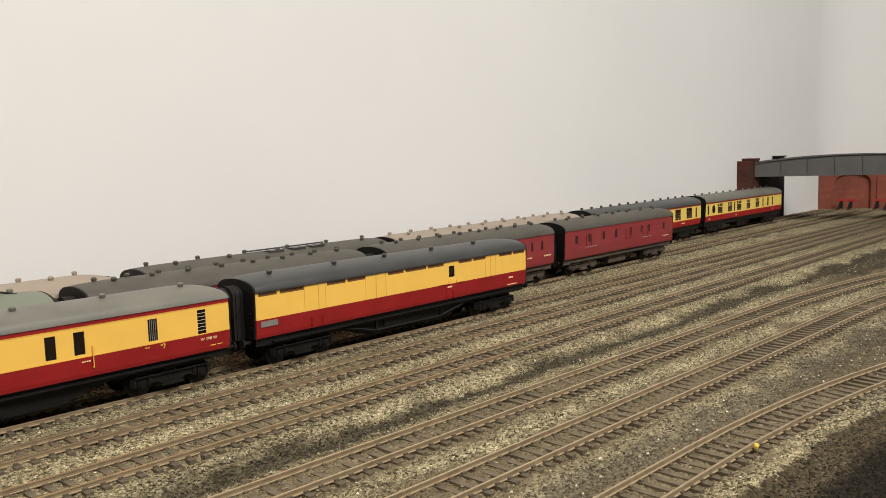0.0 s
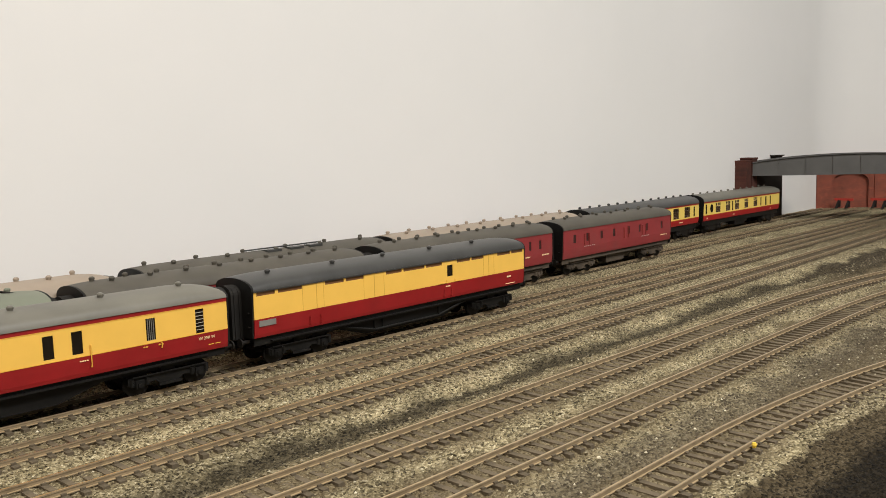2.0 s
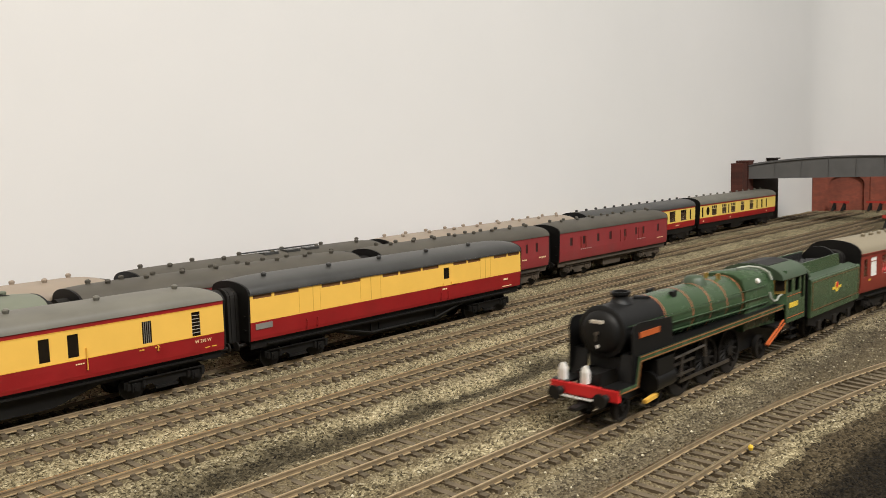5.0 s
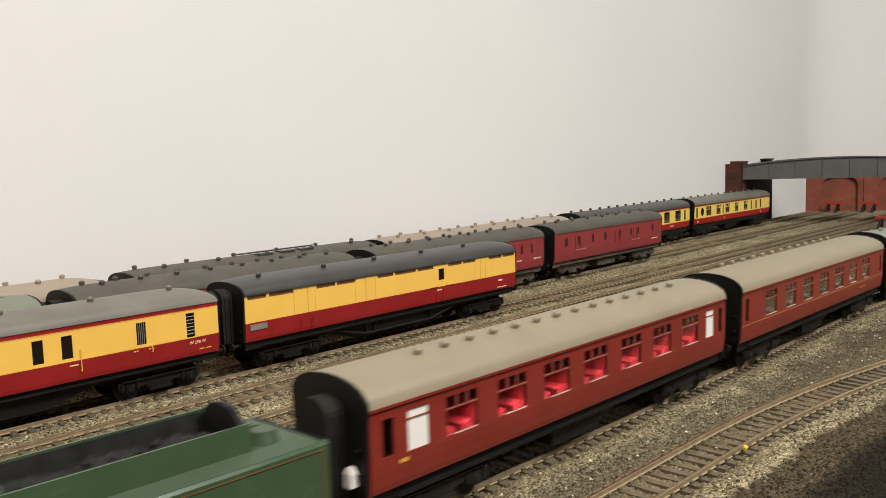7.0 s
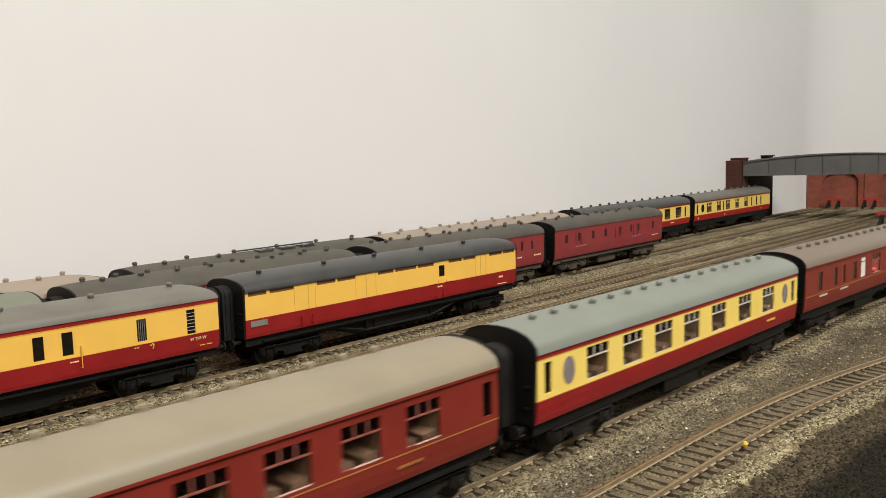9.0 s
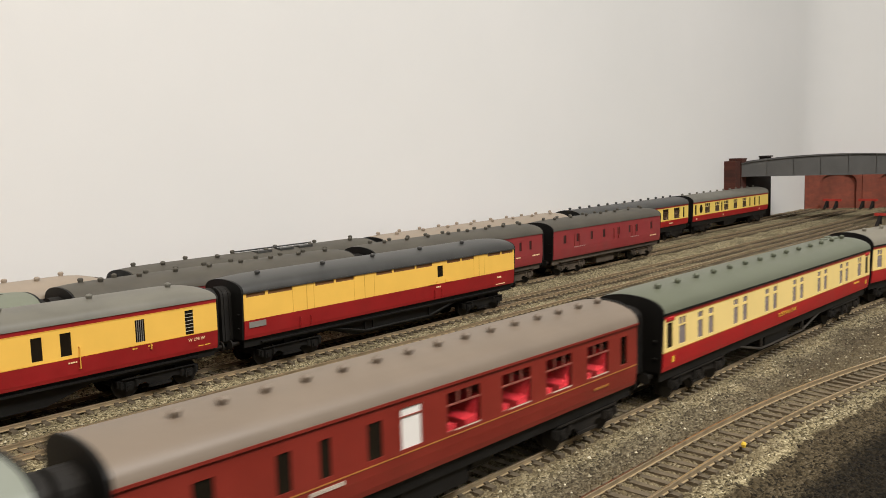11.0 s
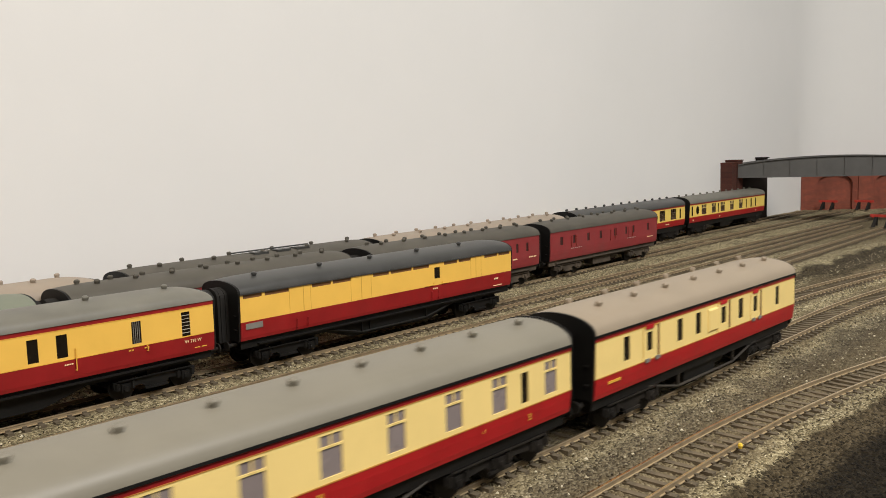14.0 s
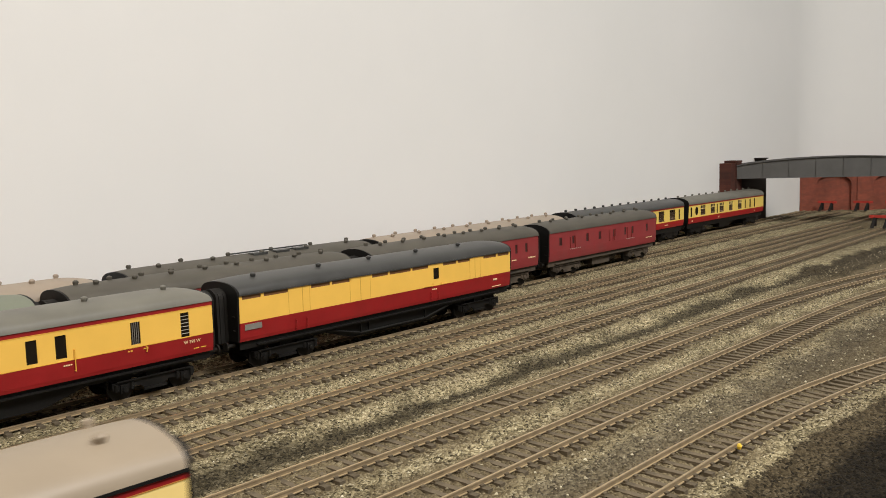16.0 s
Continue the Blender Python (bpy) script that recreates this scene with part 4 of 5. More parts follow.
f_big = [(a, b, "big") for a, b in pairs(33.5, 49, 60, 76, 87, 103.5, 113.5, 130, 141, 157, 167.5, 183.5, 193.5, 209.4)]
t1 = run(coach("maroon coach with stone-grey roof and red seats, passing", 0.2385, MAROON, MAROON, ROOF_TAN, [(5, 9.8, "door"), (15.8, 25.2, "white")] + f_big + [(218, 226, "white"), (231, 235, "door")],
               TRAIN, vents=row(35.6, 208.5, 14, -3.3), seats=SEAT_RED, bars=BAR_RED, gutter=MAROON, footboard=True), 0.1645, 0.2385)
part("end_lamp", Shape().loft([[(-0.0030 + a, -0.0120 + b, z) for a, b in ((-0.0014, -0.0016), (0.0014, -0.0016), (0.0014, 0.0016), (-0.0014, 0.0016))] for z in (0.0190, 0.0235)] + [[(-0.0030 + a * 0.6, -0.0120 + b * 0.6, 0.0252) for a, b in ((-0.0014, -0.0016), (0.0014, -0.0016), (0.0014, 0.0016), (-0.0014, 0.0016))]]), WHITE, t1, "white tail lamp")
bars_of_text(t1, 0.012, 0.016, 0.0235, 0.0012, GOLD, 3)
k_big = [(a, b, "big") for a, b in pairs(29.2, 45.2, 57, 72.5, 84, 99.3, 110.6, 126, 137, 152.6, 163.6, 179, 190, 205)]
t2 = run(coach("maroon coach with stone-grey roof and gold line, passing", 0.2345, MAROON, MAROON, ROOF_TAN, [(4.2, 8.4, "door")] + k_big + [(226.5, 231.2, "door")], TRAIN, vents=row(34, 202, 13, 9), seats=SEAT_BROWN, bars=BAR_RED, lining=GOLD_DULL, gutter=MAROON, footboard=True), 0.4232, 0.2345)
bars_of_text(t2, 0.186, 0.197, 0.0205, 0.0008, GOLD_DULL, 5)
m_big = [(a, b, "big") for a, b in pairs(32.6, 48.4, 59.8, 75.6, 86.3, 102, 113, 128.6, 141.4, 157, 171.8, 187, 201.6, 217)]
t3 = run(coach("crimson and cream coach with oval windows and blue-grey roof", 0.2500, CREAM_BRIGHT, CRIMSON, ROOF_BLUE, [(4.6, 9, "door"), (16.2, 24.2, "oval")] + m_big + [(228, 235.6, "oval"), (241.3, 246, "door")],
               TRAIN, band=CRIMSON, vents=row(18, 232, 16, -2.4), seats=SEAT_BROWN, bars=BAR_PALE, lining=GOLD_SOFT), 0.6805, 0.2480)
bars_of_text(t3, 0.208, 0.219, 0.0205, 0.0011, GOLD, 5)
t4 = run(coach("maroon brake coach with guard's compartment and taupe roof", 0.2330, MAROON, MAROON, ROOF_TAUPE, [(19.8, 26, "dim"), (45, 50, "dim"), (60, 64, "dim"), (78, 84, "dim"), (92, 101, "white")] + [(a, b, "big") for a, b in pairs(113, 129.6, 141.4, 158, 167.6, 184.2, 195, 210.5)] + [(220, 225, "door")],
               TRAIN, vents=row(24, 224, 15, -4), seats=SEAT_RED, bars=BAR_RED, lining=GOLD_DULL, gutter=MAROON), 0.9475, 0.2315)
for q in (0.022, 0.056):
    bars_of_text(t4, q, q + 0.013, 0.0225, 0.0012, BAR_PALE, 5)
bars_of_text(t4, 0.2000, 0.2110, 0.0205, 0.0008, GOLD_DULL, 5)
t5w = [(2.9, 8.2, "dim"), (14.2, 20.8, "frost")]
for k in range(6):
    a = 32.9 + 39.35 * k
    t5w += [(a, a + 5.2, "pair"), (a + 11.2, a + 16.4, "pair")]
t5w += [(264.7, 272, "frost"), (280.6, 286.4, "dim")]
t5 = run(coach("crimson and cream sleeping car with grey-green roof, passing", 0.2900, CREAM_PALE, CRIMSON_BRIGHT, ROOF_GREEN, t5w, TRAIN, "sleeping car", band=CRIMSON, vents=row(17.5, 271, 14, -5), axles=3, band_h=0.0024, bars=CREAM_PALE, lining=GOLD_SOFT, gutter=BLACK, truss=True, dome=0.25), 1.2040, 0.2900)
lettering(t5, "SLEEPING CAR", 0.1437, 0.0205, 0.0032, YELLOW)
for q in (0.008, 0.282):
    bars_of_text(t5, q, q + 0.002, 0.0195, 0.0026, YELLOW, 1)
bars_of_text(t5, 0.2580, 0.2690, 0.0222, 0.0011, GOLD, 5)
for q in (0.0018, 0.2795):
    part("door_vent", Shape().loft([[(q, y, 0.0389), (q + 0.0075, y, 0.0389), (q + 0.0075, y, 0.0409), (q, y, 0.0409)] for y in (-HALF + 0.0004, -HALF - 0.0003)] + [[(q + 0.0006, -HALF - 0.0006, 0.0393), (q + 0.0069, -HALF - 0.0006, 0.0393), (q + 0.0069, -HALF - 0.0006, 0.0405), (q + 0.0006, -HALF - 0.0006, 0.0405)]]), VENT_RED, t5, "bright red door ventilator")
for x, y, w in ((0.252, 2.0, 0.010), (0.264, -1.0, 0.012), (0.270, 5.0, 0.008)):
    a = math.acos(-y / 1000 / (HALF + 0.0006))
    zz = CANT + (TOP - CANT) * math.sin(a) ** 0.8
    part("tank_filler", Shape().loft([[(x + w / 2 + w / 2 * k * math.cos(i * math.pi / 6), y / 1000 + 0.0024 * k * math.sin(i * math.pi / 6), zz + h) for i in range(12)] for k, h in ((1.0, -0.0012), (0.95, 0.0002), (0.7, 0.0006))]), ROOF_GREEN, t5, smooth=True)
t6w = [(6.8, 14.3, "frost"), (24.1, 28.8, "dim"), (41.4, 49.4, "frost"), (68.4, 76.5, "frost"), (94.8, 103.2, "frost"), (122.3, 130.5, "frost"), (149.2, 157.4, "frost"), (175.6, 183.2, "frost"), (202, 210.1, "frost"), (226, 234, "frost"), (242.5, 246.7, "dim"), (257, 264.5, "frost")]
t6 = run(coach("crimson and cream sleeping car with pale grey roof, passing", 0.2740, CREAM_PALE, CRIMSON_BRIGHT, ROOF_PALE, t6w, TRAIN, "sleeping car", band=CRIMSON, vents=row(16.3, 260, 10, -3.5), axles=3, band_h=0.0024, bars=CREAM_PALE, lining=GOLD_SOFT, gutter=BLACK, truss=True, stretch=0.996), 1.5143, 0.2730)
lettering(t6, "SLEEPING CAR", 0.1370, 0.0205, 0.0030, YELLOW)
bars_of_text(t6, 0.0385, 0.0445, 0.0212, 0.0012, GOLD, 4)
lettering(t6, "3", 0.0258, 0.0195, 0.0034, YELLOW)
lettering(t6, "3", 0.2465, 0.0195, 0.0034, YELLOW)
bars_of_text(t6, 0.2200, 0.2205, 0.0212, 0.0012, GOLD, 1)
t7w = [(a, b, "dark") for a, b in pairs(22.1, 26.3, 41.6, 45.6, 69.4, 73.9, 87.9, 92.4, 115.6, 120.1, 135.7, 140.7, 154.5, 158.7, 184.4, 188.5)]
t7w = [(a - 0.4, b + 0.4, "hatch" if k in (1, 4, 6) else "tall") for k, (a, b, _) in enumerate(t7w)]
t7 = run(coach("crimson and cream brake van with tan roof, last in train", 0.2118, CREAM_PALE, CRIMSON_BRIGHT, ROOF_PINK, t7w, TRAIN, "brake van", band=CRIMSON, band_h=0.0025, vents=row(21, 196, 7, -6) + row(24, 201, 7, 11), lining=GOLD_SOFT, gutter=BLACK, truss=True, dome=0.15, name="brake_van"), 1.8050, 0.2118)
for q in (0.0400, 0.1140, 0.1530):
    part("door_vent", Shape().box(q, q + 0.0065, -HALF - 0.0005, -HALF + 0.0005, 0.0388, 0.0405), VENT_RED, t7, "bright red door ventilator")
for q in (0.0510, 0.1242, 0.1634):
    part("door_gap", Shape().box(q - 0.0006, q + 0.0006, -HALF - 0.0003, -HALF + 0.0003, 0.0258, 0.0398), SLOT, t7, "dark brown door edge")
    door_lines(t7, q - 0.0135, q + 0.0010, 0.0254, 0.0398, OCHRE, HALF + 0.0001)
for q in (0.0410, 0.0500, 0.1540, 0.1620):
    part("door_handle", Shape().box(q - 0.0018, q + 0.0018, -HALF - 0.0006, -HALF + 0.0003, 0.0240, 0.0256), GREYBOX, t7, "grey door handle plate")
part("lookout", Shape().loft([[(0.0998 + k, y, 0.0270 + k), (0.1102 - k, y, 0.0270 + k), (0.1102 - k, y, 0.0384 - k), (0.0998 + k, y, 0.0384 - k)] for y, k in ((-HALF + 0.0003, 0.0), (-HALF - 0.0004, 0.0001), (-HALF - 0.0009, 0.0008))]), CREAM_PALE, t7, "raised guard's lookout panel")
bars_of_text(t7, 0.0095, 0.0195, 0.0210, 0.0011, GOLD, 5)


# ---- locomotive and tender
def ring_x(x, r, zc, n=24, y_scale=1.0):
    return [(x, r * y_scale * math.cos(2 * math.pi * i / n), zc + r * math.sin(2 * math.pi * i / n)) for i in range(n)]


def spoked_wheel(r, n_spokes, width=0.0026):
    s = Shape()
    n = 28
    for a, b in ((r, r - 0.0014),):
        rings = []
        for y, q in ((-width / 2, a), (width / 2, a), (width / 2, b), (-width / 2, b)):
            rings.append([(q * math.cos(2 * math.pi * i / n), y, q * math.sin(2 * math.pi * i / n)) for i in range(n)])
        rings.append(rings[0])
        s.loft(rings, caps=False)
    s.tube((0, -width / 2 - 0.0004, 0), (0, width / 2, 0), r * 0.22, n=10)
    for k in range(n_spokes):
        a = 2 * math.pi * k / n_spokes
        s.tube((0, 0, 0), ((r - 0.001) * math.cos(a), 0, (r - 0.001) * math.sin(a)), 0.0006, n=5)
    s.side(-width / 2, width / 2, [((r - 0.0012) * math.cos(q), (r - 0.0012) * math.sin(q)) for q in [math.pi * 0.72 + math.pi * 0.56 * k / 8 for k in range(9)]])
    return s


DRIVERS = []


def pipe_run(points, r):
    """A bent pipe through the points."""
    p = Shape()
    for a, b in zip(points, points[1:]):
        p.tube(a, b, r, n=8)
    return p


def locomotive():
    """A green Pacific; x = 0 at its buffer beam, trailing end of its cab at 0.200."""
    e = thing("steam_locomotive", "green steam locomotive with black smokebox, hauling the train", "locomotive", "")
    zc = 0.0385
    part("smokebox", Shape().loft([ring_x(x, r, zc) for x, r in ((0.0130, 0.0108), (0.0136, 0.0119), (0.0148, 0.0119), (0.0150, 0.0116), (0.0490, 0.0116))]), SMOKEBOX, e, smooth=True)
    part("smokebox_door", Shape().loft([ring_x(x, r, zc) for x, r in ((0.0131, 0.0098), (0.0118, 0.0092), (0.0106, 0.0070), (0.0100, 0.0035), (0.0099, 0.0005))]), SMOKEBOX, e, smooth=True)
    part("number_plate", Shape().box(0.0088, 0.0112, -0.0030, -0.0019, zc + 0.0046, zc + 0.0058).box(0.0088, 0.0112, -0.0015, -0.0004, zc + 0.0046, zc + 0.0058).box(0.0088, 0.0112, 0.0, 0.0013, zc + 0.0046, zc + 0.0058).box(0.0088, 0.0112, 0.0017, 0.0030, zc + 0.0046, zc + 0.0058), BAR_PALE, e, "illegible white number plate")
    part("door_dart", Shape().tube((0.0099, 0, zc), (0.0085, 0, zc), 0.0009, n=8).box(0.0086, 0.0090, -0.0003, 0.0003, zc - 0.0034, zc), STEEL, e)
    part("shed_plate", Shape().tube((0.0103, 0, zc - 0.0058), (0.0097, 0, zc - 0.0058), 0.0008, n=10), WHITE, e)
    part("chimney", Shape().loft([[(0.0290 + 1.25 * r * math.cos(a * math.pi / 8), r * math.sin(a * math.pi / 8), z) for a in range(16)] for r, z in ((0.0054, zc + 0.0106), (0.0040, zc + 0.0120), (0.0036, zc + 0.0138), (0.0037, zc + 0.0146), (0.0043, zc + 0.0149), (0.0043, zc + 0.0160), (0.0038, zc + 0.0162), (0.0031, zc + 0.0160), (0.0029, zc + 0.0140))]), SMOKEBOX, e, smooth=True)
    part("ejector_pipe", Shape().tube((0.0380, -0.0010, zc + 0.0122), (0.0470, -0.0040, zc + 0.0112), 0.0007, n=6), SMOKEBOX, e)
    part("boiler", Shape().loft([ring_x(x, r, zc + d) for x, r, d in ((0.0485, 0.0115, 0), (0.0750, 0.0119, -0.0004), (0.1290, 0.0127, -0.0014))]), GREEN, e, smooth=True)
    for x, r, d in ((0.0492, 0.0117, 0), (0.0745, 0.0121, -0.0004), (0.0925, 0.01233, -0.0007), (0.1100, 0.01255, -0.0010), (0.1278, 0.0129, -0.0014)):
        part("boiler_band", Shape().loft([ring_x(x, r - 0.0001, zc + d), ring_x(x + 0.0008, r - 0.0001, zc + d)]), BAND_DULL, e, smooth=True)
    fb = []
    for x, h in ((0.1292, 0.0), (0.1304, 0.0008), (0.1690, -0.0012)):
        fb.append([(x, y, z + h) for y, z in ((-0.0125, 0.0200), (-0.0135, 0.0330), (-0.0132, 0.0420), (-0.0110, 0.0478), (-0.0065, 0.0502), (0, 0.0508), (0.0065, 0.0502), (0.0110, 0.0478), (0.0132, 0.0420), (0.0135, 0.0330), (0.0125, 0.0200))])
    part("firebox", Shape().loft(fb), GREEN, e, smooth=True)
    part("dome", Shape().loft([[(0.0990 + r * math.cos(a * math.pi / 8), r * math.sin(a * math.pi / 8), z) for a in range(16)] for r, z in ((0.0068, zc + 0.0085), (0.0058, zc + 0.0118), (0.0050, zc + 0.0134), (0.0042, zc + 0.0143), (0.0025, zc + 0.0148), (0.0005, zc + 0.0149))]), GREEN_PALE, e, smooth=True)
    for y in (-0.0072, 0.0052):
        part("clack_valve", Shape().box(0.0630, 0.0672, y, y + 0.0020, zc + 0.0085, zc + 0.0117).tube((0.0650, y + 0.001, zc + 0.0112), (0.0690, y + 0.001, zc + 0.0116), 0.0006, n=6), SMOKEBOX, e)
    for y in (-0.0035, 0.0035):
        part("safety_valve", Shape().tube((0.1185, y, zc + 0.0095), (0.1185, y, zc + 0.0134), 0.0012, n=8), BRASS, e)
    part("manifold", pipe_run([(0.1450, -0.0015, 0.0515), (0.1530, -0.0045, 0.0518), (0.1585, -0.0085, 0.0508), (0.1612, -0.0122, 0.0482), (0.1618, -0.0140, 0.0440)], 0.0007), PIPE, e, "grey steam pipe over the firebox", smooth=True)
    part("injector_pipe", pipe_run([(0.1572, -0.0148, 0.0378), (0.1576, -0.0154, 0.0345), (0.1600, -0.0158, 0.0326), (0.1640, -0.0160, 0.0325), (0.1665, -0.0161, 0.0345), (0.1700, -0.0163, 0.0348)], 0.0006), PIPE, e, smooth=True)
    part("side_pipe", pipe_run([(0.0500, -0.0120, zc - 0.0010), (0.1290, -0.0140, zc - 0.0018), (0.1600, -0.0144, zc - 0.0020)], 0.0004), GREEN, e)
    part("side_pipe", pipe_run([(0.0560, -0.0112, zc - 0.0052), (0.1290, -0.0138, zc - 0.0058), (0.1560, -0.0142, zc - 0.0058)], 0.0005), GREEN, e)
    part("washout_plug", Shape().tube((0.1465, -0.0115, 0.0448), (0.1465, -0.0131, 0.0456), 0.0016, 0.0014, n=12), WHITE, e, "pale washout plug")
    for y in (-0.0128, 0.0128):
        part("boiler_handrail", Shape().tube((0.0150, y * 0.98, zc + 0.0035), (0.1560, y * 1.12, zc + 0.0040), 0.00022, n=6), GREEN, e)
    # running boards with orange edging
    for s in (-1, 1):
        y0, y1 = sorted((s * 0.0085, s * 0.0172))
        part("running_board", Shape().side(y0, y1, [(0.0000, 0.0170), (0.0140, 0.0170), (0.0165, 0.0285), (0.1690, 0.0285), (0.1690, 0.0296), (0.0155, 0.0296), (0.0128, 0.0180), (0.0000, 0.0180)]), BLACK_GLOSS, e)
        ya, yb = sorted((s * 0.0172, s * 0.0176))
        part("valance", Shape().side(ya, yb, [(0.0000, 0.0160), (0.0142, 0.0160), (0.0170, 0.0268), (0.1690, 0.0268), (0.1690, 0.0297), (0.0155, 0.0297), (0.0128, 0.0181), (0.0000, 0.0181)]), GREEN, e)
        for z in (0.0271, 0.0290):
            part("lining", Shape().box(0.0165, 0.1690, *sorted((s * 0.0176, s * 0.01775)), z, z + 0.0005), EDGE_LINING, e)
        part("lining", Shape().side(*sorted((s * 0.0176, s * 0.01775)), [(0.0010, 0.0162), (0.0142, 0.0162), (0.0170, 0.0270), (0.0163, 0.0270), (0.0137, 0.0168), (0.0010, 0.0168)]), EDGE_LINING, e)
        # smoke deflector
        d = part("smoke_deflector", Shape().side(*sorted((s * 0.0158, s * 0.0164)), [(0.0120, 0.0180), (0.0160, 0.0296), (0.0460, 0.0296), (0.0460, 0.0412), (0.0440, 0.0424), (0.0170, 0.0438), (0.0138, 0.0430), (0.0120, 0.0400)]), SMOKEBOX, e)
        part("lamp_iron", Shape().box(0.0150, 0.0160, *sorted((s * 0.0164, s * 0.0170)), 0.0232, 0.0262), WHITE, d, "small white lamp iron")
        part("name_plate", Shape().box(0.0175, 0.0340, *sorted((s * 0.0164, s * 0.0169)), 0.0372, 0.0397), ORANGE, d, "plain orange-red name plate")
        part("cylinder", Shape().tube((0.0300, s * 0.0135, 0.0145), (0.0470, s * 0.0135, 0.0150), 0.0050, n=16).box(0.0310, 0.0460, *sorted((s * 0.0085, s * 0.0175)), 0.0150, 0.0250), BLACK_GLOSS, e, smooth=True)
        part("slide_bar", Shape().box(0.0470, 0.0720, *sorted((s * 0.0128, s * 0.0142)), 0.0172, 0.0182).box(0.0470, 0.0720, *sorted((s * 0.0128, s * 0.0142)), 0.0118, 0.0126), STEEL, e)
        part("valve_gear", Shape().tube((0.0500, s * 0.0150, 0.0215), (0.0800, s * 0.0150, 0.0225), 0.0007, n=6).tube((0.0560, s * 0.0152, 0.0120), (0.0580, s * 0.0152, 0.0225), 0.0007, n=6).tube((0.0800, s * 0.0150, 0.0270), (0.0810, s * 0.0150, 0.0170), 0.0010, n=6), STEEL, e)
        part("cab_step", Shape().box(0.1800, 0.1880, *sorted((s * 0.0140, s * 0.0176)), 0.0080, 0.0088).box(0.1800, 0.1880, *sorted((s * 0.0150, s * 0.0176)), 0.0130, 0.0136).box(0.1805, 0.1811, *sorted((s * 0.0168, s * 0.0174)), 0.0080, 0.0180), BLACK, e)
        part("water_pipe", Shape().tube((0.1500, s * 0.0160, 0.0100), (0.1720, s * 0.0165, 0.0200), 0.0006, n=6).tube((0.1530, s * 0.0160, 0.0090), (0.1760, s * 0.0165, 0.0190), 0.0006, n=6), ORANGE, e, "copper-orange injector pipes")
    # cab with two windows a side
    for s in (-1, 1):
        part("cab_side", Shape().pierced(0.1735, 0.2003, 0.0180, 0.0437, s * 0.0176, s * 0.0168, [(0.1748, 0.1812, 0.0350, 0.0423), (0.1852, 0.1919, 0.0350, 0.0426), (0.1945, 0.1990, 0.0300, 0.0428)]), GREEN, e)
        part("cab_number", Shape().box(0.1775, 0.1798, *sorted((s * 0.0176, s * 0.0178)), 0.0262, 0.0290).box(0.1805, 0.1828, *sorted((s * 0.0176, s * 0.0178)), 0.0262, 0.0290).box(0.1835, 0.1862, *sorted((s * 0.0176, s * 0.0178)), 0.0262, 0.0290).box(0.1868, 0.1896, *sorted((s * 0.0176, s * 0.0178)), 0.0262, 0.0290), YELLOW, e, "illegible yellow cab number")
        part("lining", Shape().box(0.1745, 0.1940, *sorted((s * 0.0176, s * 0.01775)), 0.0330, 0.0333).box(0.1745, 0.1990, *sorted((s * 0.0176, s * 0.01775)), 0.0206, 0.0210), ORANGE, e)
    for s in (-1, 1):
        def front(o, za, zb):
            pts = [(0.1735 - o, s * 0.0176), (0.1645 - o, s * 0.0105), (0.1655 - o, s * 0.0100), (0.1745 - o, s * 0.0170)]
            return [[(x, y, z) for x, y in pts] for z in (za, zb)]
        part("cab_front", Shape().loft(front(0, 0.0285, 0.0480)), GREEN, e)
        pts = [(0.1728, s * 0.01715), (0.1670, s * 0.0126), (0.1665, s * 0.0130), (0.1723, s * 0.01755)]
        part("spectacle_frame", Shape().loft([[(x, y, z) for x, y in pts] for z in (0.0352, 0.0357, 0.0452, 0.0458)]), BRASS, e, "brass-rimmed cab front window")
        pts = [(0.1720, s * 0.0167), (0.1679, s * 0.0135), (0.1669, s * 0.0138), (0.1714, s * 0.01735)]
        part("spectacle_window", Shape().loft([[(x - 0.0002, y + s * 0.0001, z) for x, y in pts] for z in (0.0370, 0.0440)]), DARKPANE, e)
    part("cab_roof", Shape().loft([[(x, 0.0184 * math.cos(math.pi - math.pi * i / 12), 0.0433 + 0.0083 * math.sin(math.pi * i / 12) ** 0.85) for i in range(13)] for x in (0.1665, 0.2012)]), GREEN_PALE, e, smooth=True)
    part("roof_vent", Shape().loft([[(x, y, 0.0512 - (abs(y) * 0.12)) for y in (-0.009, 0.0, 0.009)] + [(x, y, 0.0520 - (abs(y) * 0.12)) for y in (0.009, 0.0, -0.009)] for x in (0.1680, 0.1990)]), SMOKEBOX, e)
    # solid black block, added so the cab windows show a dark inside
    part("cab_dark_fill", Shape().box(0.1745, 0.1920, -0.0120, 0.0120, 0.0185, 0.0425), SMOKEBOX, e)
    part("cab_floor", Shape().box(0.1600, 0.2003, -0.0165, 0.0165, 0.0170, 0.0185), BLACK, e)
    part("backhead", Shape().box(0.1630, 0.1660, -0.0110, 0.0110, 0.0185, 0.0400), SMOKEBOX, e)
    part("frame", Shape().box(0.0030, 0.1900, -0.0060, -0.0052, 0.0070, 0.0230).box(0.0030, 0.1900, 0.0052, 0.0060, 0.0070, 0.0230).box(0.0040, 0.1600, -0.0055, 0.0055, 0.0120, 0.0220), BLACK, e)
    part("smokebox_saddle", Shape().box(0.0150, 0.0390, -0.0075, 0.0075, 0.0200, 0.0280), SMOKEBOX, e)
    part("buffer_beam", Shape().box(-0.0010, 0.0010, -0.0172, 0.0172, 0.0128, 0.0176), RED, e, "bright red buffer beam")
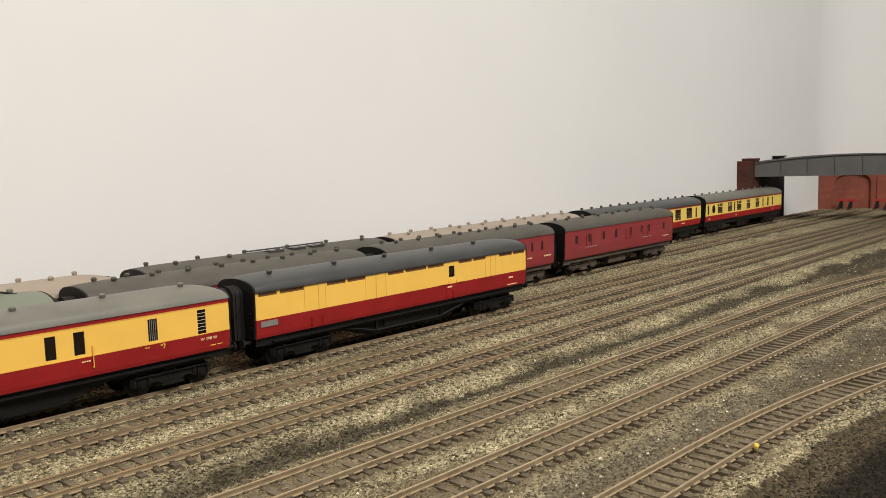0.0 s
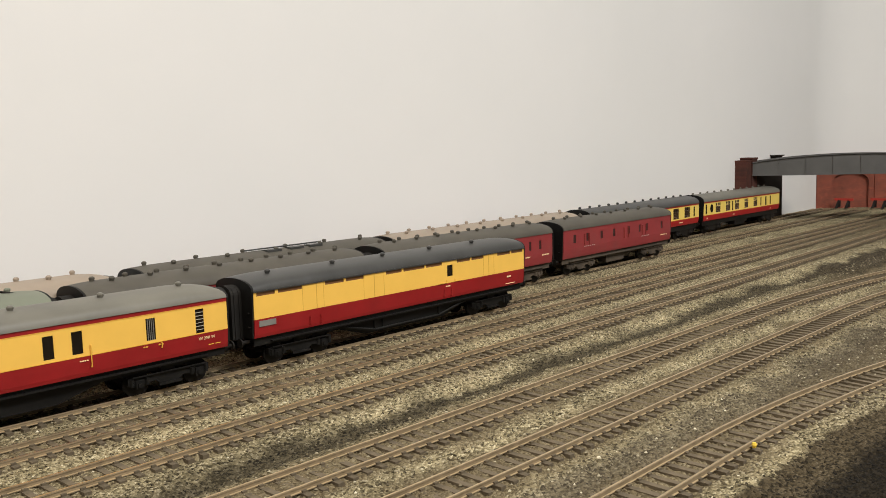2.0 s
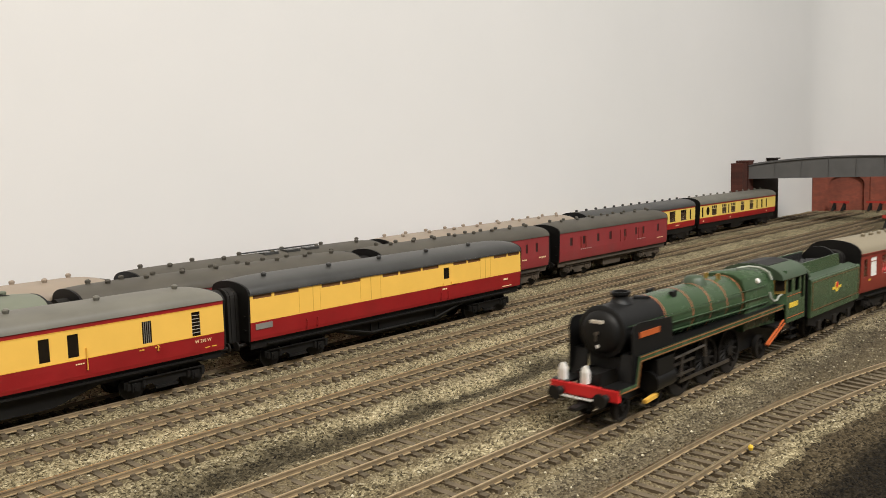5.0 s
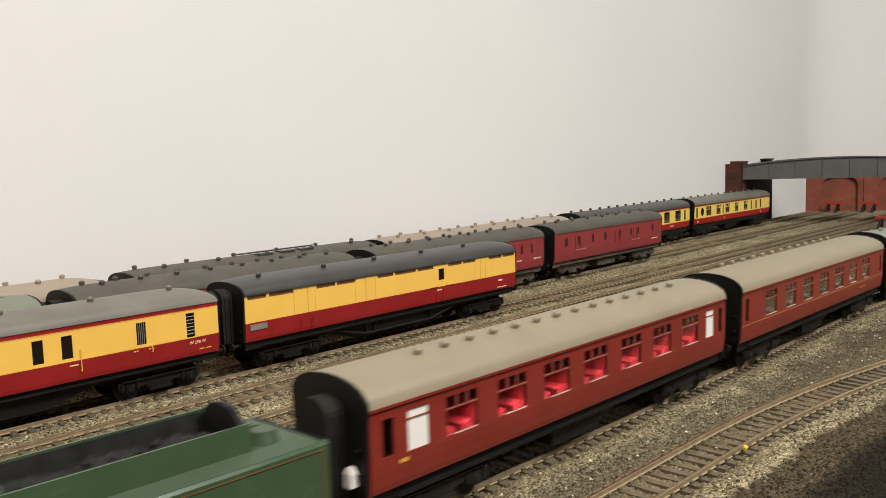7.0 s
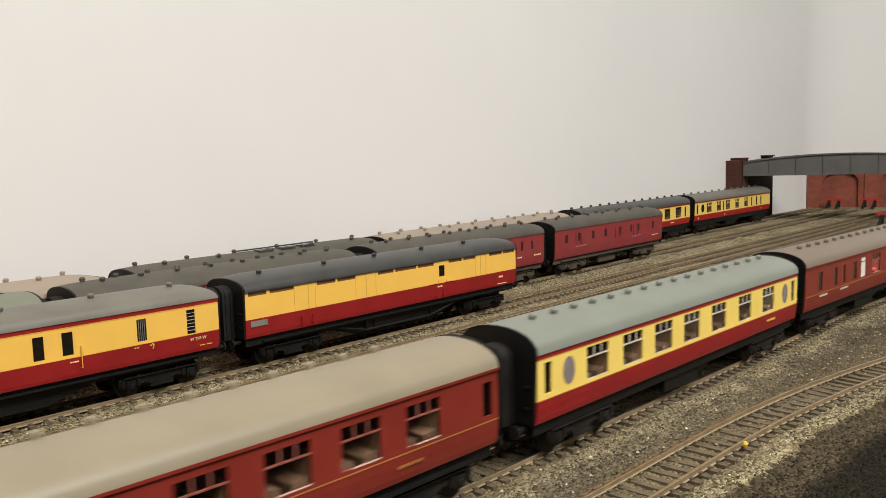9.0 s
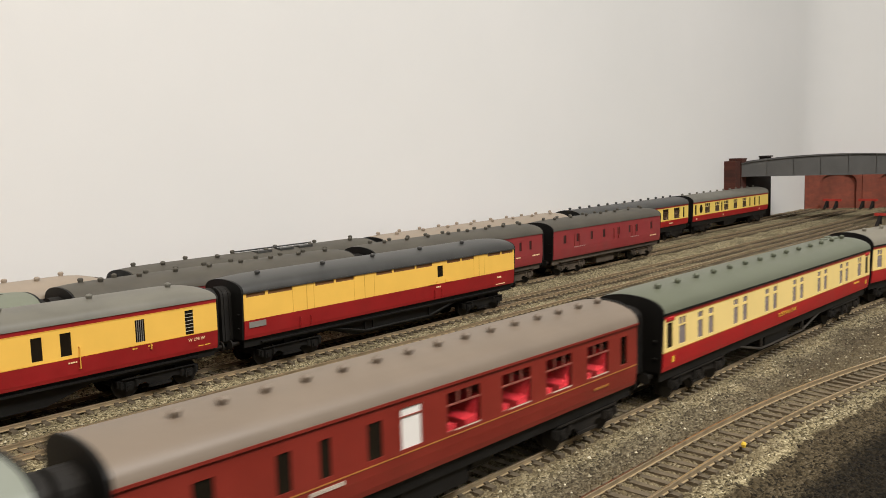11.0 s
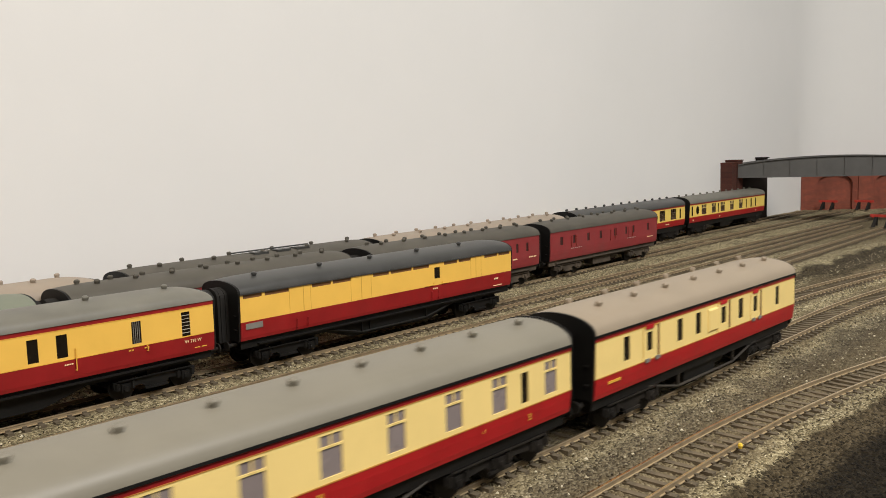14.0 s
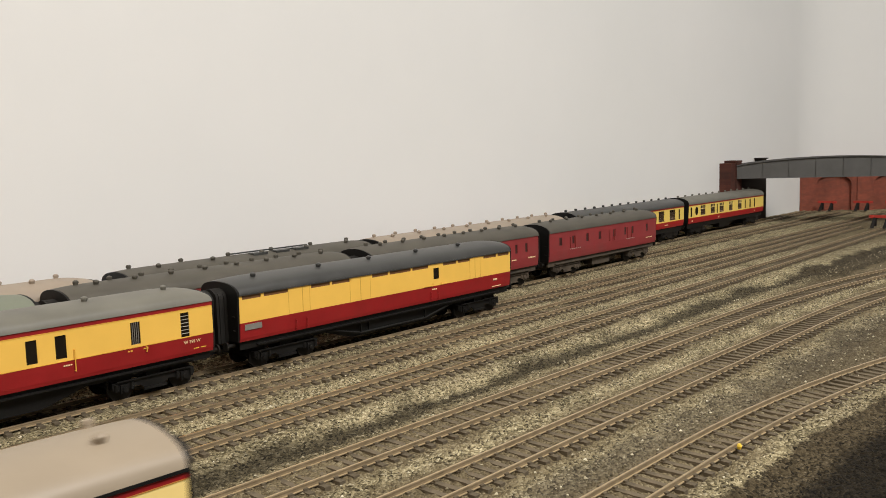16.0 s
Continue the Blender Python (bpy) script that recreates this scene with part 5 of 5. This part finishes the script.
    for y in (-0.0115, 0.0115):
        part("buffer", Shape().tube((-0.0010, y, 0.0140), (-0.0060, y, 0.0140), 0.0018, 0.0013, n=12).tube((-0.0060, y, 0.0140), (-0.0068, y, 0.0140), 0.0032, n=14), UNDER, e)
    for y in (0.0008, 0.0125):
        part("headlamp", Shape().loft([[(0.0018 + a, y + b, z) for a, b in ((-0.0014, -0.0015), (0.0014, -0.0015), (0.0014, 0.0015), (-0.0014, 0.0015))] for z in (0.0178, 0.0228)] + [[(0.0018 + a * 0.5, y + b * 0.5, 0.0254) for a, b in ((-0.0014, -0.0015), (0.0014, -0.0015), (0.0014, 0.0015), (-0.0014, 0.0015))]]), WHITE, e, "white headlamp")
    part("steam_heat_pipe", Shape().tube((-0.0028, -0.0100, 0.0122), (-0.0028, 0.0100, 0.0122), 0.0004, n=6), WHITE, e, "thin white pipe under the buffer beam")
    part("coupling_hook", Shape().box(-0.0100, -0.0010, -0.0018, 0.0018, 0.0085, 0.0100), BLACK, e)
    for y in (-0.0175, 0.0155):
        part("front_step", Shape().side(y, y + 0.002, [(0.0215, 0.0075), (0.0310, 0.0082), (0.0310, 0.0100), (0.0215, 0.0090)]), OCHRE, e)
    lead = spoked_wheel(0.0060, 10).mesh("leading_wheel", UNDER)
    drive = spoked_wheel(0.0121, 18).mesh("driving_wheel", UNDER)
    trail = spoked_wheel(0.0066, 10).mesh("trailing_wheel", UNDER)
    for s in (-1, 1):
        for x, me, r, nm in ((0.0140, lead, 0.0060, "leading_wheel"), (0.0420, lead, 0.0060, "leading_wheel"), (0.0655, drive, 0.0121, "driving_wheel"), (0.0920, drive, 0.0121, "driving_wheel"), (0.1185, drive, 0.0121, "driving_wheel"), (0.1580, trail, 0.0066, "trailing_wheel")):
            w = part(nm, me, None, e, at=pose(x, s * 0.0085, r))
            DRIVERS.append((w, x, s * 0.0085, r))
        rod = part("coupling_rod", Shape().box(0.0655, 0.1185, *sorted((s * 0.0104, s * 0.0112)), -0.0008, 0.0008), STEEL, e)
        RODS.append(rod)
    return e


RODS = []


def tender():
    """Six-wheeled green tender; x = 0 at its front, 0.085 at its rear."""
    t = thing("tender", "green tender with coal space behind the locomotive", "tender", "")
    L = 0.0850
    for s in (-1, 1):
        part("tank_side", Shape().prism(0, L, [(s * y, z) for y, z in ((0.0180, 0.0155), (0.0184, 0.0250), (0.0184, 0.0375), (0.0176, 0.0385), (0.0165, 0.0385), (0.0165, 0.0155))][::s]), GREEN, t)
        part("shoulder", Shape().prism(0, L - 0.004, [(s * y, z) for y, z in ((0.0178, 0.0385), (0.0125, 0.0400), (0.0120, 0.0392), (0.0165, 0.0380))][::s]), GREEN_PALE, t)
        part("coal_side", Shape().prism(0, 0.0640, [(s * y, z) for y, z in ((0.0124, 0.0395), (0.0118, 0.0475), (0.0110, 0.0475), (0.0114, 0.0395))][::s]), GREEN, t)
        part("coal_lining", Shape().prism(0.0010, 0.0620, [(s * y, z) for y, z in ((0.0112, 0.0395), (0.0108, 0.0470), (0.0105, 0.0470), (0.0108, 0.0395))][::s]), COAL, t, "coal-blackened inside of the bunker")
        for z in (0.0195, 0.0362):
            part("lining", Shape().box(0.002, L - 0.002, *sorted((s * 0.01815, s * 0.01862)), z, z + 0.0003), DIM_LINING, t)
        for x in (0.002, L - 0.0025):
            part("lining", Shape().box(x, x + 0.0005, *sorted((s * 0.01815, s * 0.01862)), 0.0195, 0.0362), DIM_LINING, t)
        part("crest", Shape().side(*sorted((s * 0.0184, s * 0.0186)), [(0.0425 + 0.0032 * math.cos(a * math.pi / 6), 0.0290 + 0.0032 * math.sin(a * math.pi / 6)) for a in range(12)]).box(0.0350, 0.0500, *sorted((s * 0.0184, s * 0.0186)), 0.0278, 0.0294), YELLOW, t, "plain yellow emblem")
        part("crest_centre", Shape().side(*sorted((s * 0.0186, s * 0.0188)), [(0.0425 + 0.0019 * math.cos(a * math.pi / 6), 0.0302 + 0.0019 * math.sin(a * math.pi / 6)) for a in range(12)]), RED, t)
        part("frame_side", Shape().side(*sorted((s * 0.0145, s * 0.0160)), [(0.002, 0.0165), (0.083, 0.0165), (0.083, 0.0110), (0.070, 0.0070), (0.058, 0.0105), (0.044, 0.0070), (0.030, 0.0105), (0.018, 0.0070), (0.002, 0.0110)][::-1]), BLACK, t)
        for x in (0.018, 0.044, 0.070):
            part("axlebox", Shape().box(x - 0.0024, x + 0.0024, *sorted((s * 0.0160, s * 0.0172)), 0.0055, 0.0110), UNDER, t)
    part("front_plate", Shape().box(-0.0004, 0.0010, -0.0165, 0.0165, 0.0165, 0.0400), SMOKEBOX, t)
    part("fall_plate", Shape().box(-0.0090, -0.0004, -0.0120, 0.0120, 0.0172, 0.0180), BLACK, t)
    part("shelter_front", Shape().prism(-0.0016, -0.0010, [(0.0172 * math.cos(math.pi * i / 10), 0.0400 + 0.0090 * math.sin(math.pi * i / 10)) for i in range(11)]), SMOKEBOX, t)
    part("cab_shelter", Shape().loft([[(x, 0.0178 * math.cos(math.pi - math.pi * i / 10), 0.0400 + 0.0095 * math.sin(math.pi * i / 10)) for i in range(11)] for x in (-0.0010, 0.0010)]), GREEN, t)
    part("rear_plate", Shape().box(L - 0.001, L, -0.0165, 0.0165, 0.0165, 0.0385), BLACK, t)
    part("tank_top", Shape().box(0.001, L - 0.001, -0.0166, 0.0166, 0.0372, 0.0382), GREEN_PALE, t)
    part("coal_bulkhead", Shape().prism(0.0620, 0.0640, [(0.0122 * math.cos(math.pi * i / 10), 0.0395 + 0.0120 * math.sin(math.pi * i / 10)) for i in range(11)]), SMOKEBOX, t)
    part("water_dome", Shape().tube((0.0730, -0.004, 0.0382), (0.0730, -0.004, 0.0420), 0.0045, 0.0035, n=12), GREEN_PALE, t)
    part("filler", Shape().box(0.0680, 0.0760, 0.002, 0.012, 0.0382, 0.0415), GREEN_PALE, t)
    rng = random.Random(7)
    coal = Shape()
    for _ in range(220):
        x, y, r = rng.uniform(0.006, 0.058), rng.uniform(-0.0095, 0.0095), rng.uniform(0.0010, 0.0022)
        z = 0.0400 + rng.uniform(0, 0.002) + 0.0015 * (1 - abs(y) / 0.0095)
        coal.add([(x + r * rng.uniform(0.6, 1), y, z), (x - r, y + r * 0.3, z), (x, y + r, z + r * 0.2), (x + r * 0.2, y - r, z), (x, y, z + r), (x, y, z - r)], [(0, 2, 4), (2, 1, 4), (1, 3, 4), (3, 0, 4), (2, 0, 5), (1, 2, 5), (3, 1, 5), (0, 3, 5)])
    tagged(part("coal", coal, COAL, t, "black lump coal"), kind="stuff")
    wheel = spoked_wheel(0.0075, 10).mesh("tender_wheel", UNDER)
    for x in (0.018, 0.044, 0.070):
        for s in (-1, 1):
            part("tender_wheel", wheel, None, t, at=pose(x, s * 0.0085, 0.0075))
    part("chassis", Shape().box(0.001, L - 0.001, -0.0145, 0.0145, 0.0130, 0.0168), BLACK, t)
    for y in (-0.0115, 0.0115):
        part("buffer", Shape().tube((L, y, 0.0135), (L + 0.0055, y, 0.0135), 0.0013, n=10).tube((L + 0.0055, y, 0.0135), (L + 0.0063, y, 0.0135), 0.0028, n=12), UNDER, t)
    return t


run(locomotive(), -0.1446, 0.1950)
run(tender(), 0.0635, 0.0850)


# ---------------------------------------------------------------- bridge, end wall of brick, buffer stops
def bridge():
    b = thing("girder_bridge", "dark grey plate girder bridge on red brick piers", "bridge")
    o = Vector((1.2665, 0.5595))
    d = Vector((0.448, -0.894))
    turn = math.degrees(math.atan2(d.y, d.x))
    b.matrix_basis = pose(o.x, o.y, 0, 0, 0, turn)
    S = 0.30
    # near and far girders, arched on top, with flanges and stiffeners
    for y0 in (-0.002, 0.052):
        top = [(0.0 + S * k / 24, 0.0872 + 0.0108 * math.sin(math.pi * k / 24) ** 0.75) for k in range(25)]
        g = part("girder", Shape().side(y0, y0 + 0.002, [(0, 0.0690), (S, 0.0690)] + top[::-1]), GIRDER, b)
        fl = Shape().loft([[(x, y0 - 0.0022, z), (x, y0 + 0.0042, z), (x, y0 + 0.0042, z + 0.0012), (x, y0 - 0.0022, z + 0.0012)] for x, z in top])
        part("top_flange", fl, GIRDER, g)
        part("bottom_flange", Shape().box(0, S, y0 - 0.0022, y0 + 0.0042, 0.0680, 0.0692), GIRDER, g)
        for k in range(1, 8):
            x = k * 0.0375
            zt = 0.0870 + 0.0108 * math.sin(math.pi * x / S) ** 0.75
            part("stiffener", Shape().box(x - 0.0004, x + 0.0004, y0 - 0.0012, y0, 0.0692, zt), GIRDER, g)
    part("pier", Shape().box(S - 0.004, S + 0.026, -0.006, 0.062, -0.006, 0.0925), BRICK, b)
    part("deck", Shape().box(-0.02, S, 0.004, 0.051, 0.0705, 0.0760), SHADE_AND_DARK, b)
    return b


bridge()
pier = Shape().box(1.2470, 1.2640, 0.5600, WALL_Y, -0.006, 0.0905).box(1.2466, 1.2640, 0.5595, WALL_Y, 0.0905, 0.0920).box(1.2640, 1.2815, 0.5580, WALL_Y, -0.006, 0.0935).box(1.2634, 1.2822, 0.5572, WALL_Y, 0.0935, 0.0958)
tagged(new("bridge_pier", pier.mesh("bridge_pier", BRICK_DARK)), "dark red brick pier carrying the girder bridge", "pier")
# the shade on the abutment is put into its colour
tagged(new("bridge_abutment", Shape().box(1.2815, 1.3830, 0.5605, WALL_Y, -0.006, 0.0700).mesh("bridge_abutment", SHADE_AND_DARK)), "abutment wall under the bridge deck, shade painted on near black", "abutment")
post = Shape().box(1.378, 1.396, 0.566, WALL_Y, 0.070, 0.0955).box(1.375, 1.399, 0.564, WALL_Y, 0.0955, 0.0975)
tagged(new("bridge_pier", post.mesh("bridge_pier", SHADE_AND_DARK)), "dark capped brick pillar behind the girder", "pier")


def brick_wall():
    """Red brick retaining wall with pilasters and arched recesses."""
    o, turn = Vector((1.576, 0.5770)), math.degrees(math.atan2(END_DIR.y, END_DIR.x))
    w = thing("brick_wall", "red brick retaining wall with arched recesses", "brick wall", at=pose(o.x, o.y, 0, 0, 0, turn))
    H, S = 0.085, 0.52
    part("backing", Shape().box(0, S, 0.0065, 0.014, -0.006, H), BRICK, w)
    x, pitch = 0.0, 0.098
    while x < S - 0.05:
        part("pilaster", Shape().box(x, x + 0.011, -0.002, 0.0066, -0.006, H), BRICK, w)
        part("pilaster", Shape().box(x + 0.011, x + 0.0230, 0.0, 0.0066, -0.006, H), BRICK, w)
        cx, r = x + 0.0585, 0.0300
        s = Shape()
        arc = [(cx - r * math.cos(math.pi * k / 16), 0.042 + r * 0.66 * math.sin(math.pi * k / 16) ** 0.8) for k in range(17)]
        for (xa, za), (xb, zb) in zip(arc, arc[1:]):
            s.side(0.0004, 0.0066, [(xa, za), (xb, zb), (xb, H), (xa, H)])
        s.box(x + 0.0230, cx - r, 0.0004, 0.0066, -0.006, H).box(cx + r, x + pitch, 0.0004, 0.0066, -0.006, H)
        part("arch_panel", s, BRICK, w)
        ring = Shape()
        out = [(cx - (r + 0.0022) * math.cos(math.pi * k / 16), 0.042 + (r * 0.66 + 0.0022) * math.sin(math.pi * k / 16) ** 0.8) for k in range(17)]
        for k in range(16):
            ring.side(-0.0004, 0.001, [arc[k], arc[k + 1], out[k + 1], out[k]])
        part("arch_ring", ring, BRICK, w)
        x += pitch
    part("coping", Shape().box(-0.001, S, -0.003, 0.013, H, H + 0.003), BRICK, w)
    return w


brick_wall()


def buffer_stop(x, y, turn=0.0):
    b = thing("buffer_stop", "red buffer stop with dark sloping struts at track end", "buffer stop", "buffer stops of the sidings", pose(x, y, 0, 0, 0, turn))
    part("beam", Shape().box(-0.0015, 0.0015, -0.0160, 0.0160, 0.0120, 0.0158), RED_STOP, b, "red painted beam")
    for s in (-1, 1):
        part("strut", Shape().side(s * 0.0082 - 0.0020, s * 0.0082 + 0.0020, [(-0.0008, 0.0), (0.0012, 0.0), (0.0012, 0.0140), (-0.0008, 0.0140)]), UNDER, b)
        part("strut", Shape().side(s * 0.0082 - 0.0020, s * 0.0082 + 0.0020, [(-0.0170, -0.001), (-0.0115, -0.001), (0.0006, 0.0095), (-0.0010, 0.0128)]), UNDER, b)
        part("pad", Shape().tube((-0.0015, s * 0.0115, 0.0138), (-0.0040, s * 0.0115, 0.0138), 0.0024, n=10), RED_STOP, b)
    return b


for q in ((1.582, 0.5305), (1.600, 0.4760), (1.610, Y_A + LEAN_A * 1.61), (1.290, Y_P + LEAN_P * 1.29 - 0.0340)):
    buffer_stop(*q)

# loose chips of stone and one yellow speck beside the outer line
rng = random.Random(11)
chips = Shape()
for _ in range(14000):
    x, y = rng.uniform(0.10, 1.1), rng.uniform(0.105, 0.45)
    if min(abs(y - c) for c in (Y_A + LEAN_A * x, Y_P + LEAN_P * x, Y_Q + LEAN_Q * x, Y_D, Y_E, Y_F - 0.55 * max(x - 0.3, 0) ** 2)) < 0.0155 and rng.random() < 0.85:
        continue
    if abs(y - 0.2785 - 0.022 * min(x, 0.65)) < 0.009 or y < 0.126 - 0.55 * max(x - 0.3, 0) ** 2:
        continue
    r = rng.uniform(0.0004, 0.00095)
    z = -0.0030 + r * 0.3
    a = [rng.uniform(0.6, 1.2) * r for _ in range(6)]
    chips.add([(x + a[0], y, z), (x - a[1], y + r * 0.2, z), (x, y + a[2], z), (x, y - a[3], z), (x, y, z + a[4] * 0.8), (x, y, z - a[5])], [(0, 2, 4), (2, 1, 4), (1, 3, 4), (3, 0, 4), (2, 0, 5), (1, 2, 5), (3, 1, 5), (0, 3, 5)])


def chip_mat():
    m, nt, bs, tc = nodes_of("stone_chips")
    geo = nt.nodes.new("ShaderNodeNewGeometry")
    r = ramp_node(nt, geo.outputs["Random Per Island"], [(0.0, (0.06, 0.048, 0.026)), (0.5, (0.225, 0.190, 0.118)), (0.85, (0.32, 0.278, 0.185)), (0.96, (0.48, 0.43, 0.30)), (1.0, (0.75, 0.69, 0.53))])
    nt.links.new(r.outputs["Color"], bs.inputs["Base Color"])
    bs.inputs["Roughness"].default_value = 0.75
    return m


tagged(new("stone_chips", chips.mesh("stone_chips", chip_mat())), "loose grey-olive ballast chips lying between the tracks", "ballast", "", "stuff")
tagged(new("yellow_speck", Shape().loft([[(0.3165 + r * math.cos(a), 0.1375 + r * math.sin(a), z) for a in [math.pi * k / 4 for k in range(8)]] for r, z in ((0.0007, -0.0012), (0.0011, 0.0), (0.0007, 0.0009))]).mesh("yellow_speck", YELLOW)), "tiny yellow bead lying beside the rail", "bead")


# ---------------------------------------------------------------- what moves
SPEED = [(0, 0.2225), (6.5, 0.2225), (7.5, 0.219), (8, 0.2165), (9, 0.213), (11.0, 0.214), (11.5, 0.226), (12.2, 0.2255), (12.8, 0.214), (13.5, 0.2095), (14.5, 0.1995), (16, 0.198)]

# small unevenness of the running, in metres
SURGE = [(0, 0.0), (4.2, -0.003), (6.3, 0.0025), (6.6, 0.0012), (7, 0.0), (7.5, 0.0006), (8, 0.0018), (8.5, 0.0), (9.2, 0.0), (11.3, 0.0012), (11.6, -0.0008), (12, -0.0003), (12.5, 0.0003), (13, 0.001),
         (13.5, 0.0015), (14, 0.0036), (14.5, 0.0012), (15, -0.0012), (15.5, 0.0004), (16, -0.0004)]


def travelled(t):
    """Metres run since about 7 s."""
    ts = np.linspace(0, 16, 801)
    v = np.interp(ts, [a for a, b in SPEED], [b for a, b in SPEED])
    s = np.concatenate([[0], np.cumsum((v[1:] + v[:-1]) / 2 * (ts[1] - ts[0]))])
    return float(np.interp(t, ts, s) - np.interp(6.993, ts, s) + np.interp(t, [a for a, b in SURGE], [b for a, b in SURGE]))


def motions():
    times = [k * 0.2 for k in range(81)]
    gone = {t: travelled(t) for t in times}
    for ob, (u0, L) in OFFSETS.items():
        rows = []
        for t in times:
            u = u0 - gone[t]
            a, b = run_at(u + 0.18 * L), run_at(u + 0.82 * L)
            d = (b - a).normalized()
            o = a - d * 0.18 * L
            rows.append((t, pose(o.x, o.y, 0, 0, 0, math.degrees(math.atan2(d.y, d.x)))))
        walk(ob, rows)
    fine = [2.0 + k * 0.05 for k in range(125)]
    steps = [0.0] + fine + [16.0]
    turned = [travelled(2.0)] + [travelled(t) for t in fine] + [travelled(8.2)]
    for w, x, y, r in DRIVERS:
        if r < 0.012:
            continue
        walk(w, [(t, pose(x, y, r, 0, -math.degrees(g / r) % 360, 0)) for t, g in zip(steps, turned)])
    for k, rod in enumerate(RODS):
        walk(rod, [(t, pose(-0.0055 * math.cos(g / 0.0121), 0, 0.0121 - 0.0055 * math.sin(g / 0.0121))) for t, g in zip(steps, turned)])


motions()
